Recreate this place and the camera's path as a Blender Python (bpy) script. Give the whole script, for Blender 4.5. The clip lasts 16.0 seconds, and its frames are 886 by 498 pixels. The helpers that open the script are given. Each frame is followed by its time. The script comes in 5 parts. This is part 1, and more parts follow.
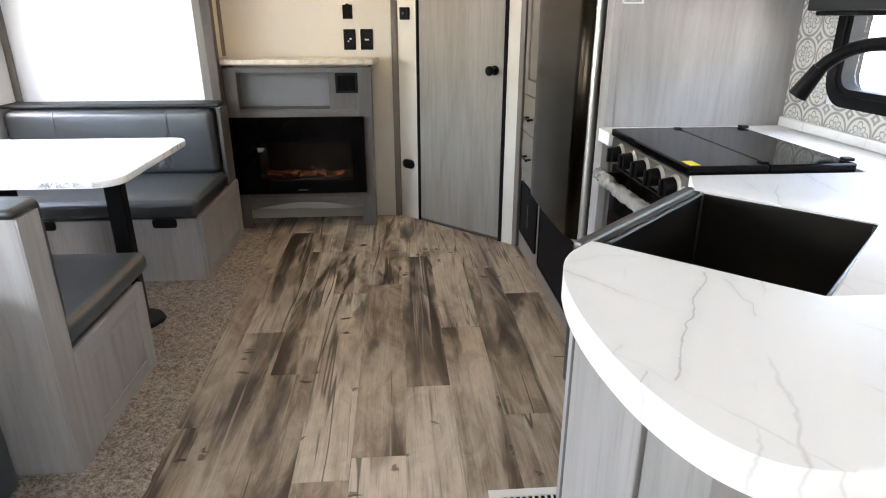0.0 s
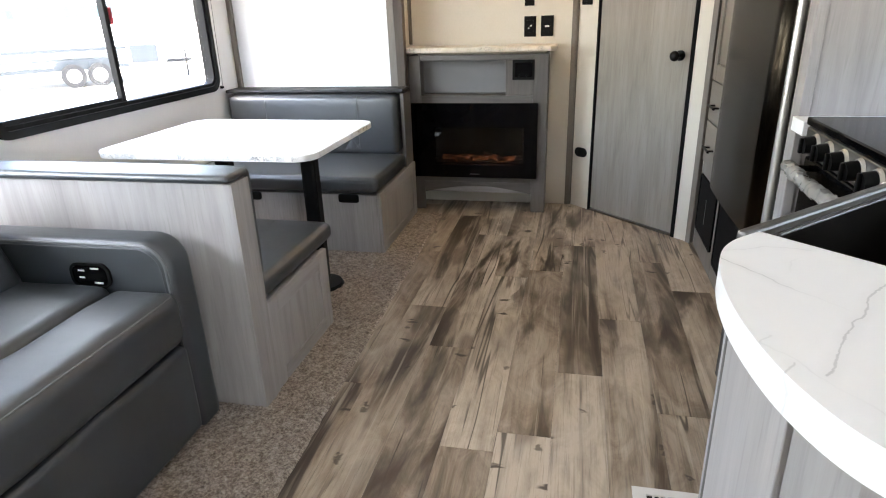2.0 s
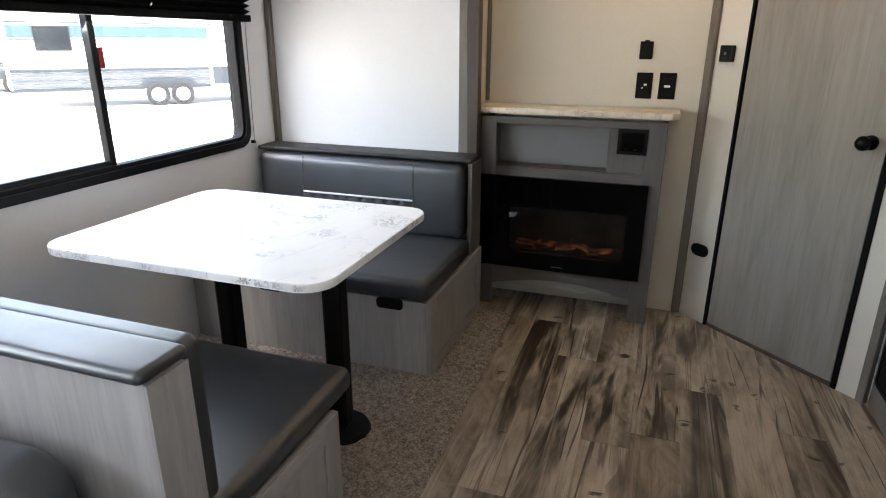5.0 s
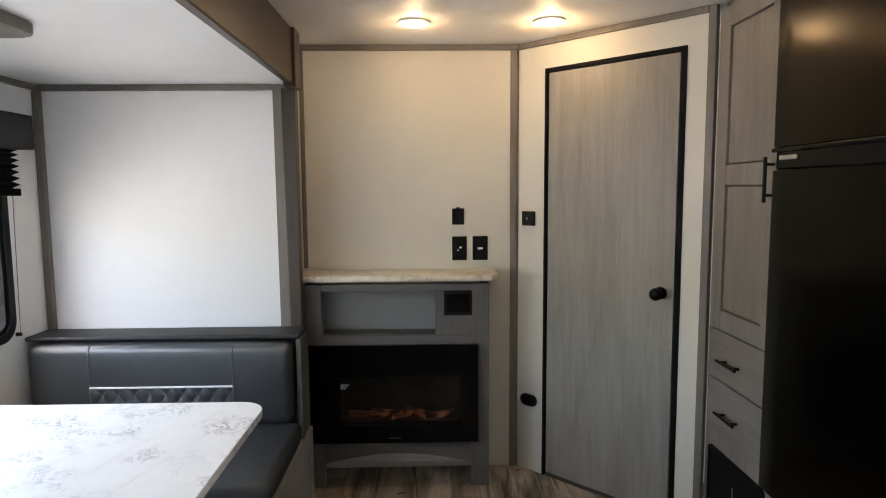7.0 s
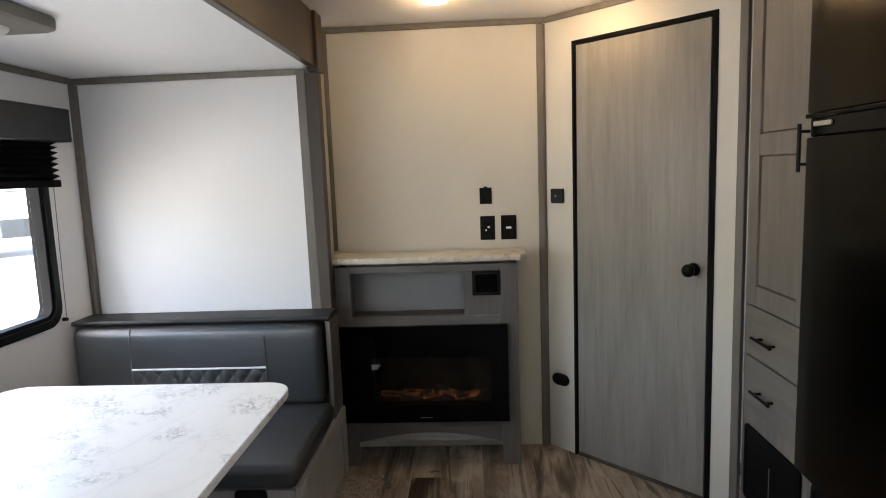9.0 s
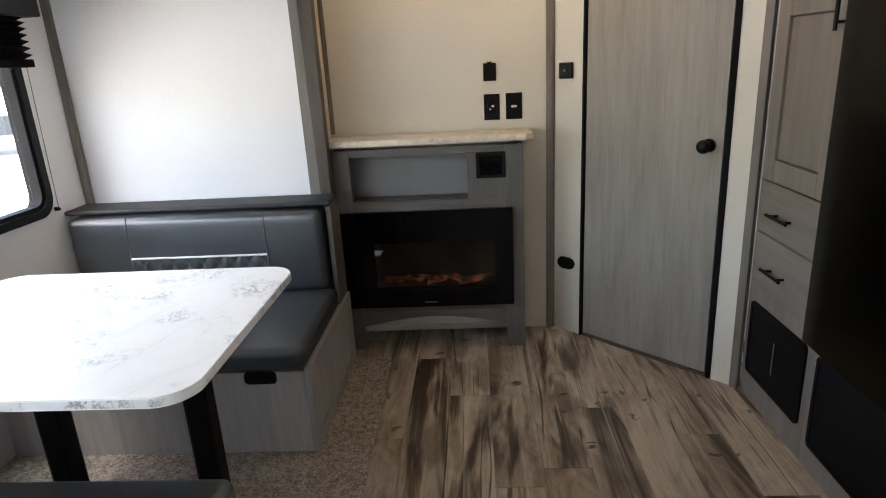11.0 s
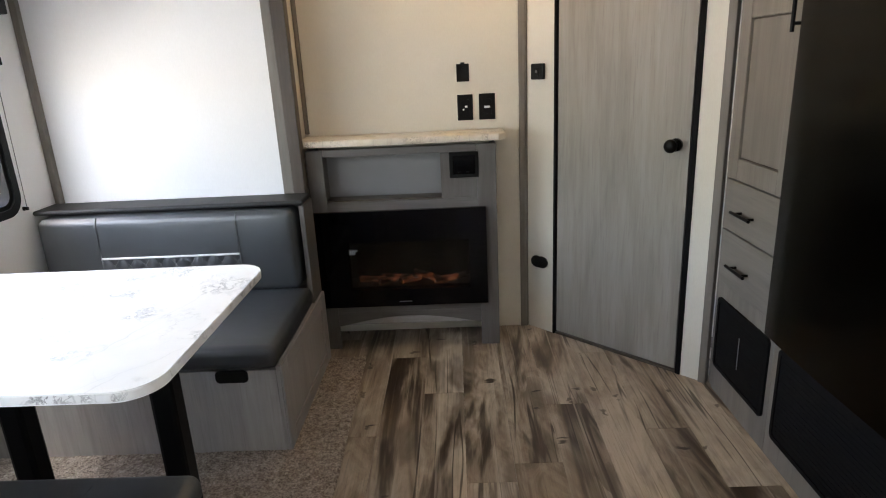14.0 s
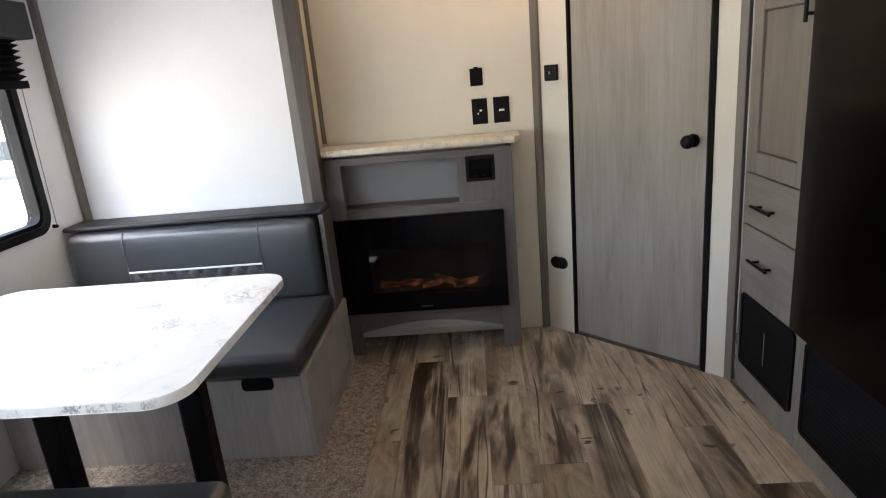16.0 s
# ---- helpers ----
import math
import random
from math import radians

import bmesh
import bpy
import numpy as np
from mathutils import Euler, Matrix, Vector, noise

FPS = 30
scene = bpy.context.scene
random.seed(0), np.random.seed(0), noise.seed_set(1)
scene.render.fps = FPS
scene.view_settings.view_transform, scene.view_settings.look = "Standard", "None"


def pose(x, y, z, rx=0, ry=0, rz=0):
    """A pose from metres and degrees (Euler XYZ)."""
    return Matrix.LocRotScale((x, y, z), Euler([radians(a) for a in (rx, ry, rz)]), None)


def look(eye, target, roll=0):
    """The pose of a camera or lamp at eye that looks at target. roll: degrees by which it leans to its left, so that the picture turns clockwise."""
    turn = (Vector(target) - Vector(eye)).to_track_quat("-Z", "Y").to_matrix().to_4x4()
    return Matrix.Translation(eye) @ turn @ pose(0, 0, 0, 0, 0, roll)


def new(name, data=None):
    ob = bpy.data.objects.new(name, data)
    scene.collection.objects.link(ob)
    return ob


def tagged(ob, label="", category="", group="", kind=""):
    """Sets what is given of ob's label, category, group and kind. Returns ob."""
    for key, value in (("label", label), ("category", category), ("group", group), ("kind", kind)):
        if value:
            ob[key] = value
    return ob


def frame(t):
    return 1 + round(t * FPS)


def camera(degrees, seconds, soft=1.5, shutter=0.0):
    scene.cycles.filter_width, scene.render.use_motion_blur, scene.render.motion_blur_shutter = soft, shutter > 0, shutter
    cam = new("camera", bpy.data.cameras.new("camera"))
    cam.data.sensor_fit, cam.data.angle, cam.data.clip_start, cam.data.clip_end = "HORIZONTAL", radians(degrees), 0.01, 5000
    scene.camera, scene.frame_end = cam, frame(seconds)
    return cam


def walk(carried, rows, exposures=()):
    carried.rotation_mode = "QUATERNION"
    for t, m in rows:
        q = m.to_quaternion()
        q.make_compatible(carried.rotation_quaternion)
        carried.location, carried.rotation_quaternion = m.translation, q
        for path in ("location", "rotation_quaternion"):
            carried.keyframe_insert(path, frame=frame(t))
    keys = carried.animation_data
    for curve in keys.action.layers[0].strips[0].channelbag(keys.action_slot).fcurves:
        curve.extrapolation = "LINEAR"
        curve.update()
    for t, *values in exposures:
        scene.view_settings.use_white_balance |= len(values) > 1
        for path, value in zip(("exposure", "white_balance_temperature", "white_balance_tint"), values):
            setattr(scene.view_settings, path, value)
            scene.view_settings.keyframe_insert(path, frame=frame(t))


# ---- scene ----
cam = camera(72.3, 16.0, 1.1)
PATH = [
    (0, (1.038, 0.443, 1.257), (1.179, 2.306, 0.544), 0.0),
    (0.5, (1.07, 0.418, 1.246), (1.116, 2.271, 0.496), 0.1),
    (1, (1.076, 0.402, 1.249), (0.981, 2.251, 0.492), -0.9),
    (1.5, (1.073, 0.395, 1.247), (0.843, 2.238, 0.506), -0.9),
    (2, (1.068, 0.399, 1.248), (0.66, 2.214, 0.512), -1.9),
    (2.5, (1.0, 0.499, 1.266), (0.311, 2.206, 0.484), -3.6),
    (3, (0.872, 0.693, 1.31), (0.087, 2.348, 0.508), -1.8),
    (3.2, (0.826, 0.761, 1.321), (0.008, 2.424, 0.568), -2.2),
    (5.3, (0.838, 1.336, 1.338), (0.344, 3.178, 0.736), 1.4),
    (5.5, (0.809, 1.361, 1.368), (0.455, 3.268, 0.882), 2.0),
    (6, (0.687, 1.388, 1.407), (0.589, 3.36, 1.087), -1.4),
    (6.5, (0.622, 1.384, 1.413), (0.684, 3.367, 1.157), -1.3),
    (7, (0.614, 1.388, 1.425), (0.66, 3.378, 1.229), -0.4),
    (7.5, (0.643, 1.393, 1.426), (0.613, 3.382, 1.222), -0.6),
    (8, (0.667, 1.4, 1.428), (0.629, 3.387, 1.209), -0.8),
    (8.5, (0.683, 1.406, 1.418), (0.61, 3.391, 1.178), -1.3),
    (9, (0.696, 1.401, 1.417), (0.593, 3.383, 1.163), -2.1),
    (9.5, (0.699, 1.418, 1.407), (0.574, 3.397, 1.141), -3.1),
    (10, (0.677, 1.471, 1.358), (0.571, 3.416, 0.906), -3.8),
    (10.2, (0.668, 1.484, 1.355), (0.535, 3.405, 0.813), -3.6),
    (12.5, (0.695, 1.458, 1.337), (0.637, 3.36, 0.721), -1.8),
    (13, (0.697, 1.46, 1.329), (0.63, 3.365, 0.727), -2.2),
    (13.5, (0.707, 1.456, 1.335), (0.631, 3.367, 0.75), -2.4),
    (14, (0.714, 1.456, 1.336), (0.658, 3.368, 0.751), -2.8),
    (14.5, (0.727, 1.446, 1.342), (0.662, 3.36, 0.767), -3.8),
    (15, (0.73, 1.426, 1.337), (0.698, 3.346, 0.776), -4.1),
    (15.5, (0.728, 1.423, 1.339), (0.621, 3.349, 0.81), -4.9),
    (16, (0.726, 1.44, 1.334), (0.6, 3.354, 0.771), -5.2),
]
walk(cam, [(t, look(eye, target, roll)) for t, eye, target, roll in PATH],
     [(0, 4.16), (2.5, 4.16), (3.2, 4.08), (5.3, 3.25), (6.0, 3.02), (7.0, 3.14), (9.5, 3.13), (10.2, 3.22), (12.5, 3.53), (16, 3.6)])

# ---- world and light ----
world = bpy.data.worlds.new("sky")
scene.world = world
world.use_nodes = True
wn = world.node_tree.nodes
sky = wn.new("ShaderNodeTexSky")
sky.sky_type = "NISHITA"
sky.sun_disc = False
sky.sun_elevation = radians(62)
sky.sun_rotation = radians(200)
sky.air_density, sky.dust_density = 1.0, 3.0
world.node_tree.links.new(sky.outputs[0], wn["Background"].inputs[0])
wn["Background"].inputs[1].default_value = 0.15


def lamp(name, kind, m, energy, color, **kw):
    data = bpy.data.lights.new(name, kind)
    data.energy, data.color = energy, color
    for k, v in kw.items():
        setattr(data, k, v)
    ob = new(name, data)
    ob.matrix_world = m
    return ob


sun = lamp("sun", "SUN", look((0, -4, 9), (0, 0, 0)), 4.0, (1.0, 0.96, 0.9), angle=radians(0.6))
DAY = (0.9, 0.96, 1.0)
# area lamps that stand in for daylight at the windows
lamp("daylight_sofa", "AREA", look((-1.16, 1.12, 1.17), (0.1, 1.1, 0.5)), 2.7, DAY, shape="RECTANGLE", size=1.2, size_y=0.6)
# thin strip added under the blind to brighten the tabletop beyond the sky's light
lamp("daylight_dinette", "AREA", look((-1.12, 2.92, 1.375), (-0.4, 2.85, 0.7)), 1.0, DAY, shape="RECTANGLE", size=1.05, size_y=0.05)
lamp("daylight_kitchen", "AREA", look((2.39, 1.78, 1.22), (1.0, 1.78, 1.0)), 0.25, (1.0, 0.98, 0.94), shape="RECTANGLE", size=0.8, size_y=0.36)
# fill lamp at an assumed doorway out of view, brightens the near end
lamp("daylight_entry", "AREA", look((2.39, -0.8, 1.1), (0.9, -0.5, 0.45)), 1.25, (1.0, 0.97, 0.92), shape="RECTANGLE", size=0.48, size_y=1.7)


# ---- materials ----
class Mat:
    """A node material under construction."""

    def __init__(self, name, rough=0.5, metal=0.0, spec=0.5):
        self.m = bpy.data.materials.new(name)
        self.m.use_nodes = True
        self.t = self.m.node_tree
        self.b = self.t.nodes["Principled BSDF"]
        self.b.inputs["Roughness"].default_value = rough
        self.b.inputs["Metallic"].default_value = metal
        self.b.inputs["Specular IOR Level"].default_value = spec

    def node(self, kind, ins=(), **props):
        n = self.t.nodes.new("ShaderNode" + kind)
        for k, v in props.items():
            setattr(n, k, v)
        for k, v in dict(ins).items():
            if hasattr(v, "is_output"):
                self.t.links.new(v, n.inputs[k])
            else:
                n.inputs[k].default_value = v
        return n

    def coords(self, scale=(1, 1, 1), random_shift=0.0):
        v = self.node("TexCoord").outputs["Object"]
        if random_shift:
            r = self.node("ObjectInfo").outputs["Random"]
            c = self.node("CombineXYZ", {0: r, 1: r, 2: r}).outputs[0]
            s = self.node("VectorMath", {0: c, 1: (random_shift, random_shift * 1.7, random_shift * 0.6)}, operation="MULTIPLY").outputs[0]
            v = self.node("VectorMath", {0: v, 1: s}, operation="ADD").outputs[0]
        return self.node("Mapping", {"Vector": v, "Scale": scale}).outputs[0]

    def noise(self, vec, scale, detail=4.0, rough=0.55, distort=0.0):
        return self.node("TexNoise", {"Vector": vec, "Scale": scale, "Detail": detail, "Roughness": rough, "Distortion": distort}).outputs[0]

    def ramp(self, fac, stops):
        n = self.node("ValToRGB", {0: fac})
        e = n.color_ramp.elements
        while len(e) < len(stops):
            e.new(0.5)
        for el, (p, c) in zip(e, stops):
            el.position = p
            el.color = (*c, 1) if len(c) == 3 else c
        return n.outputs[0]

    def mix(self, fac, a, b, mode="MIX"):
        n = self.node("Mix", data_type="RGBA", blend_type=mode)
        for i, v in ((0, fac), (6, a), (7, b)):
            if hasattr(v, "is_output"):
                self.t.links.new(v, n.inputs[i])
            else:
                n.inputs[i].default_value = v if i == 0 else (*v, 1)
        return n.outputs[2]

    def color(self, out):
        if hasattr(out, "is_output"):
            self.t.links.new(out, self.b.inputs["Base Color"])
        else:
            self.b.inputs["Base Color"].default_value = (*out, 1)
        return self

    def rough(self, fac, lo, hi):
        r = self.node("MapRange", {0: fac, 3: lo, 4: hi}).outputs[0]
        self.t.links.new(r, self.b.inputs["Roughness"])
        return self

    def bump(self, h, strength, dist=0.002):
        n = self.node("Bump", {"Height": h, "Strength": strength, "Distance": dist})
        self.t.links.new(n.outputs[0], self.b.inputs["Normal"])
        return self


def wood_laminate(name, dark, mid, light, axis, rough=0.42):
    """Printed wood laminate whose grain runs along an axis."""
    w = Mat(name, rough, spec=0.35)
    k = "xyz".index(axis)

    def stretched(across, along):
        v = [across] * 3
        v[k] = along
        return v

    g = w.noise(w.coords(stretched(24, 1.7), 3.0), 1.6, 9, 0.62, 0.35)
    c = w.noise(w.coords(stretched(7, 1.1), 5.0), 1.2, 4, 0.55, 0.8)
    tick = w.noise(w.coords(stretched(130, 6), 2.0), 1.0, 3, 0.6)
    col = w.ramp(g, ((0.3, dark), (0.5, mid), (0.72, light)))
    col = w.mix(0.5, col, w.ramp(c, ((0.32, dark), (0.5, mid), (0.68, light))))
    col = w.mix(w.ramp(tick, ((0.3, (0.28, 0.28, 0.28)), (0.45, (0, 0, 0)))), col, tuple(x * 0.72 for x in dark))
    w.color(col).bump(tick, 0.15, 0.0006).rough(g, rough - 0.05, rough + 0.1)
    return w.m


def plain(name, color, rough=0.5, metal=0.0, grain=0.06, scale=60.0, bump=0.05, spec=0.5):
    """A paint, plastic or metal with slight mottling and wear."""
    p = Mat(name, rough, metal, spec)
    v = p.coords()
    n, big = p.noise(v, scale, 3), p.noise(v, 4.0, 3)
    lo = tuple(c * (1 - grain) for c in color)
    hi = tuple(min(1, c * (1 + grain)) for c in color)
    p.color(p.ramp(big, ((0.3, lo), (0.7, hi)))).bump(n, bump, 0.0005).rough(big, max(0.02, rough * 0.85), min(1, rough * 1.15))
    return p.m


def brushed(name, color, rough):
    """Upright-brushed dark stainless steel with faint smudges."""
    p = Mat(name, rough, 1.0)
    line = p.noise(p.coords((1, 240, 2)), 1.0, 3, 0.6)
    smudge = p.noise(p.coords(), 3.5, 4, 0.6)
    lo, hi = tuple(c * 0.85 for c in color), tuple(c * 1.12 for c in color)
    p.color(p.ramp(line, ((0.3, lo), (0.7, hi)))).bump(line, 0.06, 0.0004).rough(smudge, rough * 0.8, rough * 1.25)
    p.b.inputs["Anisotropic"].default_value = 0.5
    return p.m


def wall_panel(name, a, b):
    w = Mat(name, 0.5, spec=0.35)
    v = w.coords()
    weave = w.noise(w.coords((220, 220, 40)), 1.6, 2)
    big = w.noise(v, 2.5, 4)
    w.color(w.mix(0.5, w.ramp(weave, ((0.3, a), (0.7, b))), w.ramp(big, ((0.3, a), (0.7, b))))).bump(weave, 0.1, 0.0006).rough(big, 0.44, 0.58)
    return w.m


def marble(name, base, vein, warm, scale, amount, rough=0.3, bold=0.5, lines=()):
    m = Mat(name, rough, spec=0.45)
    v = m.coords()
    warp = m.noise(v, 3.0 * scale, 5, 0.6)
    vv = m.node("VectorMath", {0: v, 1: m.node("VectorMath", {0: m.node("CombineXYZ", {0: warp, 1: m.noise(v, 4.0 * scale, 4), 2: warp}).outputs[0], 1: (0.22 / scale,) * 3}, operation="MULTIPLY").outputs[0]}, operation="ADD").outputs[0]
    sepv = m.node("SeparateXYZ", {0: v})

    def calc(op, a, b):
        return m.node("Math", {0: a, 1: b}, operation=op).outputs[0]

    def veins(slope, wander, spacing, width, seed):
        """Wandering lines about one way, a spacing apart."""
        shifted = m.node("VectorMath", {0: v, 1: (seed, seed * 2.3, 0.0)}, operation="ADD").outputs[0]
        u = calc("ADD", sepv.outputs[0], calc("MULTIPLY", sepv.outputs[1], slope))
        u = calc("ADD", u, calc("MULTIPLY", calc("SUBTRACT", m.noise(shifted, 2.6, 6, 0.57), 0.5), wander))
        d = calc("ABSOLUTE", calc("SUBTRACT", calc("FRACT", calc("DIVIDE", u, spacing), 0.0), 0.5), 0.0)
        thin = m.node("MapRange", {0: d, 1: 0.0, 2: width / spacing, 3: 1.0, 4: 0.0}).outputs[0]
        soft = m.node("MapRange", {0: d, 1: 0.0, 2: 10 * width / spacing, 3: 0.14, 4: 0.0}, interpolation_type="SMOOTHSTEP").outputs[0]
        gate = m.node("MapRange", {0: m.noise(shifted, 3.1, 3), 1: 0.46, 2: 0.66, 3: 0.0, 4: 1.0}).outputs[0]
        return calc("MULTIPLY", calc("MAXIMUM", thin, soft), gate)

    k = 1.5 / scale
    fac = calc("MAXIMUM", veins(-0.3, 0.15, 0.17 * k, 0.0036, 0.0), calc("MULTIPLY", veins(0.75, 0.16, 0.19 * k, 0.0026, 3.1), 0.8))
    fac = calc("MAXIMUM", fac, calc("MULTIPLY", veins(-0.65, 0.22, 0.21 * k, 0.0026, 7.7), 0.75))
    # single veins along given lines, with ragged edges
    rag = m.node("VectorMath", {0: m.node("VectorMath", {0: m.node("TexNoise", {"Vector": v, "Scale": 22.0, "Detail": 5.0}).outputs["Color"], 1: (0.5, 0.5, 0.5)}, operation="SUBTRACT").outputs[0], 1: (0.03, 0.03, 0.0)}, operation="MULTIPLY").outputs[0]
    pv = m.node("VectorMath", {0: m.node("VectorMath", {0: v, 1: (1.0, 1.0, 0.0)}, operation="MULTIPLY").outputs[0], 1: rag}, operation="ADD").outputs[0]
    for pts, width, depth in lines:
        for (ax, ay), (bx, by) in zip(pts, pts[1:]):
            L2 = (bx - ax) ** 2 + (by - ay) ** 2
            rel = m.node("VectorMath", {0: pv, 1: (ax, ay, 0.0)}, operation="SUBTRACT").outputs[0]
            k0 = m.node("VectorMath", {0: rel, 1: ((bx - ax) / L2, (by - ay) / L2, 0.0)}, operation="DOT_PRODUCT").outputs["Value"]
            k0 = m.node("Clamp", {0: k0}).outputs[0]
            on = m.node("VectorMath", {0: (bx - ax, by - ay, 0.0), "Scale": k0}, operation="SCALE").outputs[0]
            d = m.node("VectorMath", {0: m.node("VectorMath", {0: rel, 1: on}, operation="SUBTRACT").outputs[0]}, operation="LENGTH").outputs["Value"]
            thin = m.node("MapRange", {0: d, 1: width, 2: width * 0.3, 3: 0.0, 4: depth}).outputs[0]
            haze = m.node("MapRange", {0: d, 1: width * 9, 2: 0.0, 3: 0.0, 4: depth * 0.16}, interpolation_type="SMOOTHSTEP").outputs[0]
            fac = calc("MAXIMUM", fac, calc("MAXIMUM", thin, haze))
    cloud = m.ramp(m.noise(v, 5 * scale, 5), ((0.35, base), (0.75, warm)))
    col = m.mix(m.node("Math", {0: fac, 1: bold}, operation="MULTIPLY").outputs[0], cloud, vein)
    if amount:
        fl = m.ramp(m.noise(vv, 11 * scale, 5, 0.65, 1.2), ((0.47, (0, 0, 0)), (0.525, (1, 1, 1)), (0.58, (0, 0, 0))))
        sp = m.ramp(m.noise(v, 2.6 * scale, 4, 0.6), ((0.49, (0, 0, 0)), (0.62, (1, 1, 1))))
        f2 = m.node("Math", {0: m.mix(1.0, fl, sp, "MULTIPLY"), 1: amount}, operation="MULTIPLY").outputs[0]
        col = m.mix(f2, col, vein)
    m.color(col).rough(m.noise(v, 2.0, 2), rough - 0.02, rough + 0.03)
    return m.m


def leather(name, a, b):
    m = Mat(name, 0.4, spec=1.0)
    v = m.coords()
    cell = m.node("TexVoronoi", {"Vector": v, "Scale": 420.0}, feature="DISTANCE_TO_EDGE").outputs[0]
    big = m.noise(v, 6, 4)
    crease = m.noise(m.coords((1, 3, 1)), 14, 5, 0.6)
    h = m.node("Math", {0: m.ramp(cell, ((0.0, (0, 0, 0)), (0.25, (1, 1, 1)))), 1: m.node("Math", {0: crease, 1: 2.5}, operation="MULTIPLY").outputs[0]}, operation="ADD").outputs[0]
    m.color(m.ramp(big, ((0.3, a), (0.7, b)))).rough(crease, 0.34, 0.5).bump(h, 0.16, 0.0015)
    m.b.inputs["Coat Weight"].default_value = 0.3
    m.b.inputs["Coat Roughness"].default_value = 0.42
    return m.m


def plank_vinyl():
    """Printed wood-look vinyl: greige planks with brown flames along the grain, dark cracks and crescent knots."""
    m = Mat("vinyl_plank", 0.36, spec=0.45)

    def calc(op, a, b=0.0, c=0.0):
        return m.node("Math", {0: a, 1: b, 2: c}, operation=op).outputs[0]

    def span(v, a, b, lo=0.0, hi=1.0):
        return m.node("MapRange", {0: v, 1: a, 2: b, 3: lo, 4: hi}, interpolation_type="SMOOTHSTEP").outputs[0]

    r = m.node("ObjectInfo").outputs["Random"]
    r2 = calc("FRACT", calc("MULTIPLY", r, 17.3))
    grain = m.noise(m.coords((26, 0.9, 1), 9.0), 1.0, 8, 0.66, 0.45)
    fibre = m.noise(m.coords((210, 4, 1), 3.0), 1.0, 4, 0.7)
    cloud = m.noise(m.coords((11, 4, 1), 7.0), 1.0, 7, 0.68, 1.0)
    slow = m.noise(m.coords((2.2, 1.5, 1), 13.0), 1.0, 2, 0.5)
    # ground tone, plank by plank
    tone = calc("ADD", calc("MULTIPLY", grain, 0.42), calc("ADD", calc("MULTIPLY_ADD", cloud, 0.56, -0.1), calc("MULTIPLY", slow, 0.5)))
    tone = calc("ADD", tone, calc("MULTIPLY_ADD", r2, 0.18, -0.08))
    col = m.ramp(tone, ((0.39, (0.085, 0.058, 0.038)), (0.52, (0.185, 0.14, 0.1)), (0.64, (0.335, 0.272, 0.206)), (0.8, (0.5, 0.424, 0.338))))
    # brown flames that wander along the plank
    flame = m.noise(m.coords((6.5, 0.8, 1), 11.0), 1.0, 4, 0.6, 0.9)
    fringe = calc("ADD", flame, calc("MULTIPLY_ADD", grain, 0.2, -0.1))
    heavy = calc("MULTIPLY", span(fringe, 0.485, 0.63), span(slow, 0.66, 0.4, 0.5, 1.0))
    col = m.mix(heavy, col, (0.058, 0.037, 0.023))
    core = calc("MULTIPLY", span(fringe, 0.6, 0.7), 0.7)
    col = m.mix(core, col, (0.022, 0.0135, 0.008))
    # pale streaks
    pale = calc("MULTIPLY", span(m.noise(m.coords((30, 0.8, 1), 5.5), 1.0, 4, 0.6, 0.3), 0.56, 0.68), 0.5)
    col = m.mix(pale, col, (0.52, 0.45, 0.365))
    # fine fibres
    col = m.mix(span(fibre, 0.46, 0.32, 0.0, 0.45), col, (0.1, 0.078, 0.06))

    def cracks(scale, shift, width, gate_scale, gate_at, shade, distort):
        """Thin dark lines where a noise crosses its middle, kept to patches."""
        n = calc("ABSOLUTE", calc("SUBTRACT", m.noise(m.coords(scale, shift), 1.0, 2.5, 0.5, distort), 0.5))
        gate = span(m.noise(m.coords(gate_scale, shift * 1.3), 1.0, 2), gate_at, gate_at + 0.07, 0.0, shade)
        return calc("MULTIPLY", span(n, width, width * 0.25), gate)

    dark = (0.026, 0.016, 0.01)
    col = m.mix(cracks((9, 0.4, 1), 8.0, 0.016, (4, 1.3, 1), 0.52, 0.8, 0.35), col, dark)
    col = m.mix(cracks((18, 0.4, 1), 2.7, 0.014, (4, 1.2, 1), 0.55, 0.55, 0.25), col, (0.05, 0.034, 0.024))

    def knots(sx, sy, shift, share, size, bend):
        """Small dark marks, one in a share of the cells of a loose grid."""
        v = m.coords((sx, sy, 1), shift)
        wob = m.noise(v, 1.6, 2)
        off = m.node("CombineXYZ", {0: 0.0, 1: calc("MULTIPLY_ADD", wob, bend, -bend / 2), 2: 0.0}).outputs[0]
        cell = m.node("TexVoronoi", {"Vector": m.node("VectorMath", {0: v, 1: off}, operation="ADD").outputs[0], "Scale": 1.0}, voronoi_dimensions="2D")
        pick = m.node("SeparateColor", {0: cell.outputs["Color"]}).outputs[0]
        on = calc("LESS_THAN", pick, share)
        return calc("MULTIPLY", span(cell.outputs["Distance"], size, size * 0.35), on)

    col = m.mix(calc("MULTIPLY", knots(8, 2.6, 4.0, 0.25, 0.45, 1.0), 0.55), col, (0.07, 0.048, 0.033))
    col = m.mix(calc("MULTIPLY", knots(6.5, 17, 6.3, 0.06, 0.22, 1.6), 0.9), col, dark)
    col = m.mix(calc("MULTIPLY", knots(13, 14, 2.1, 0.03, 0.24, 2.2), 0.7), col, dark)
    m.color(col).rough(grain, 0.3, 0.5).bump(grain, 0.08, 0.0008)
    return m.m


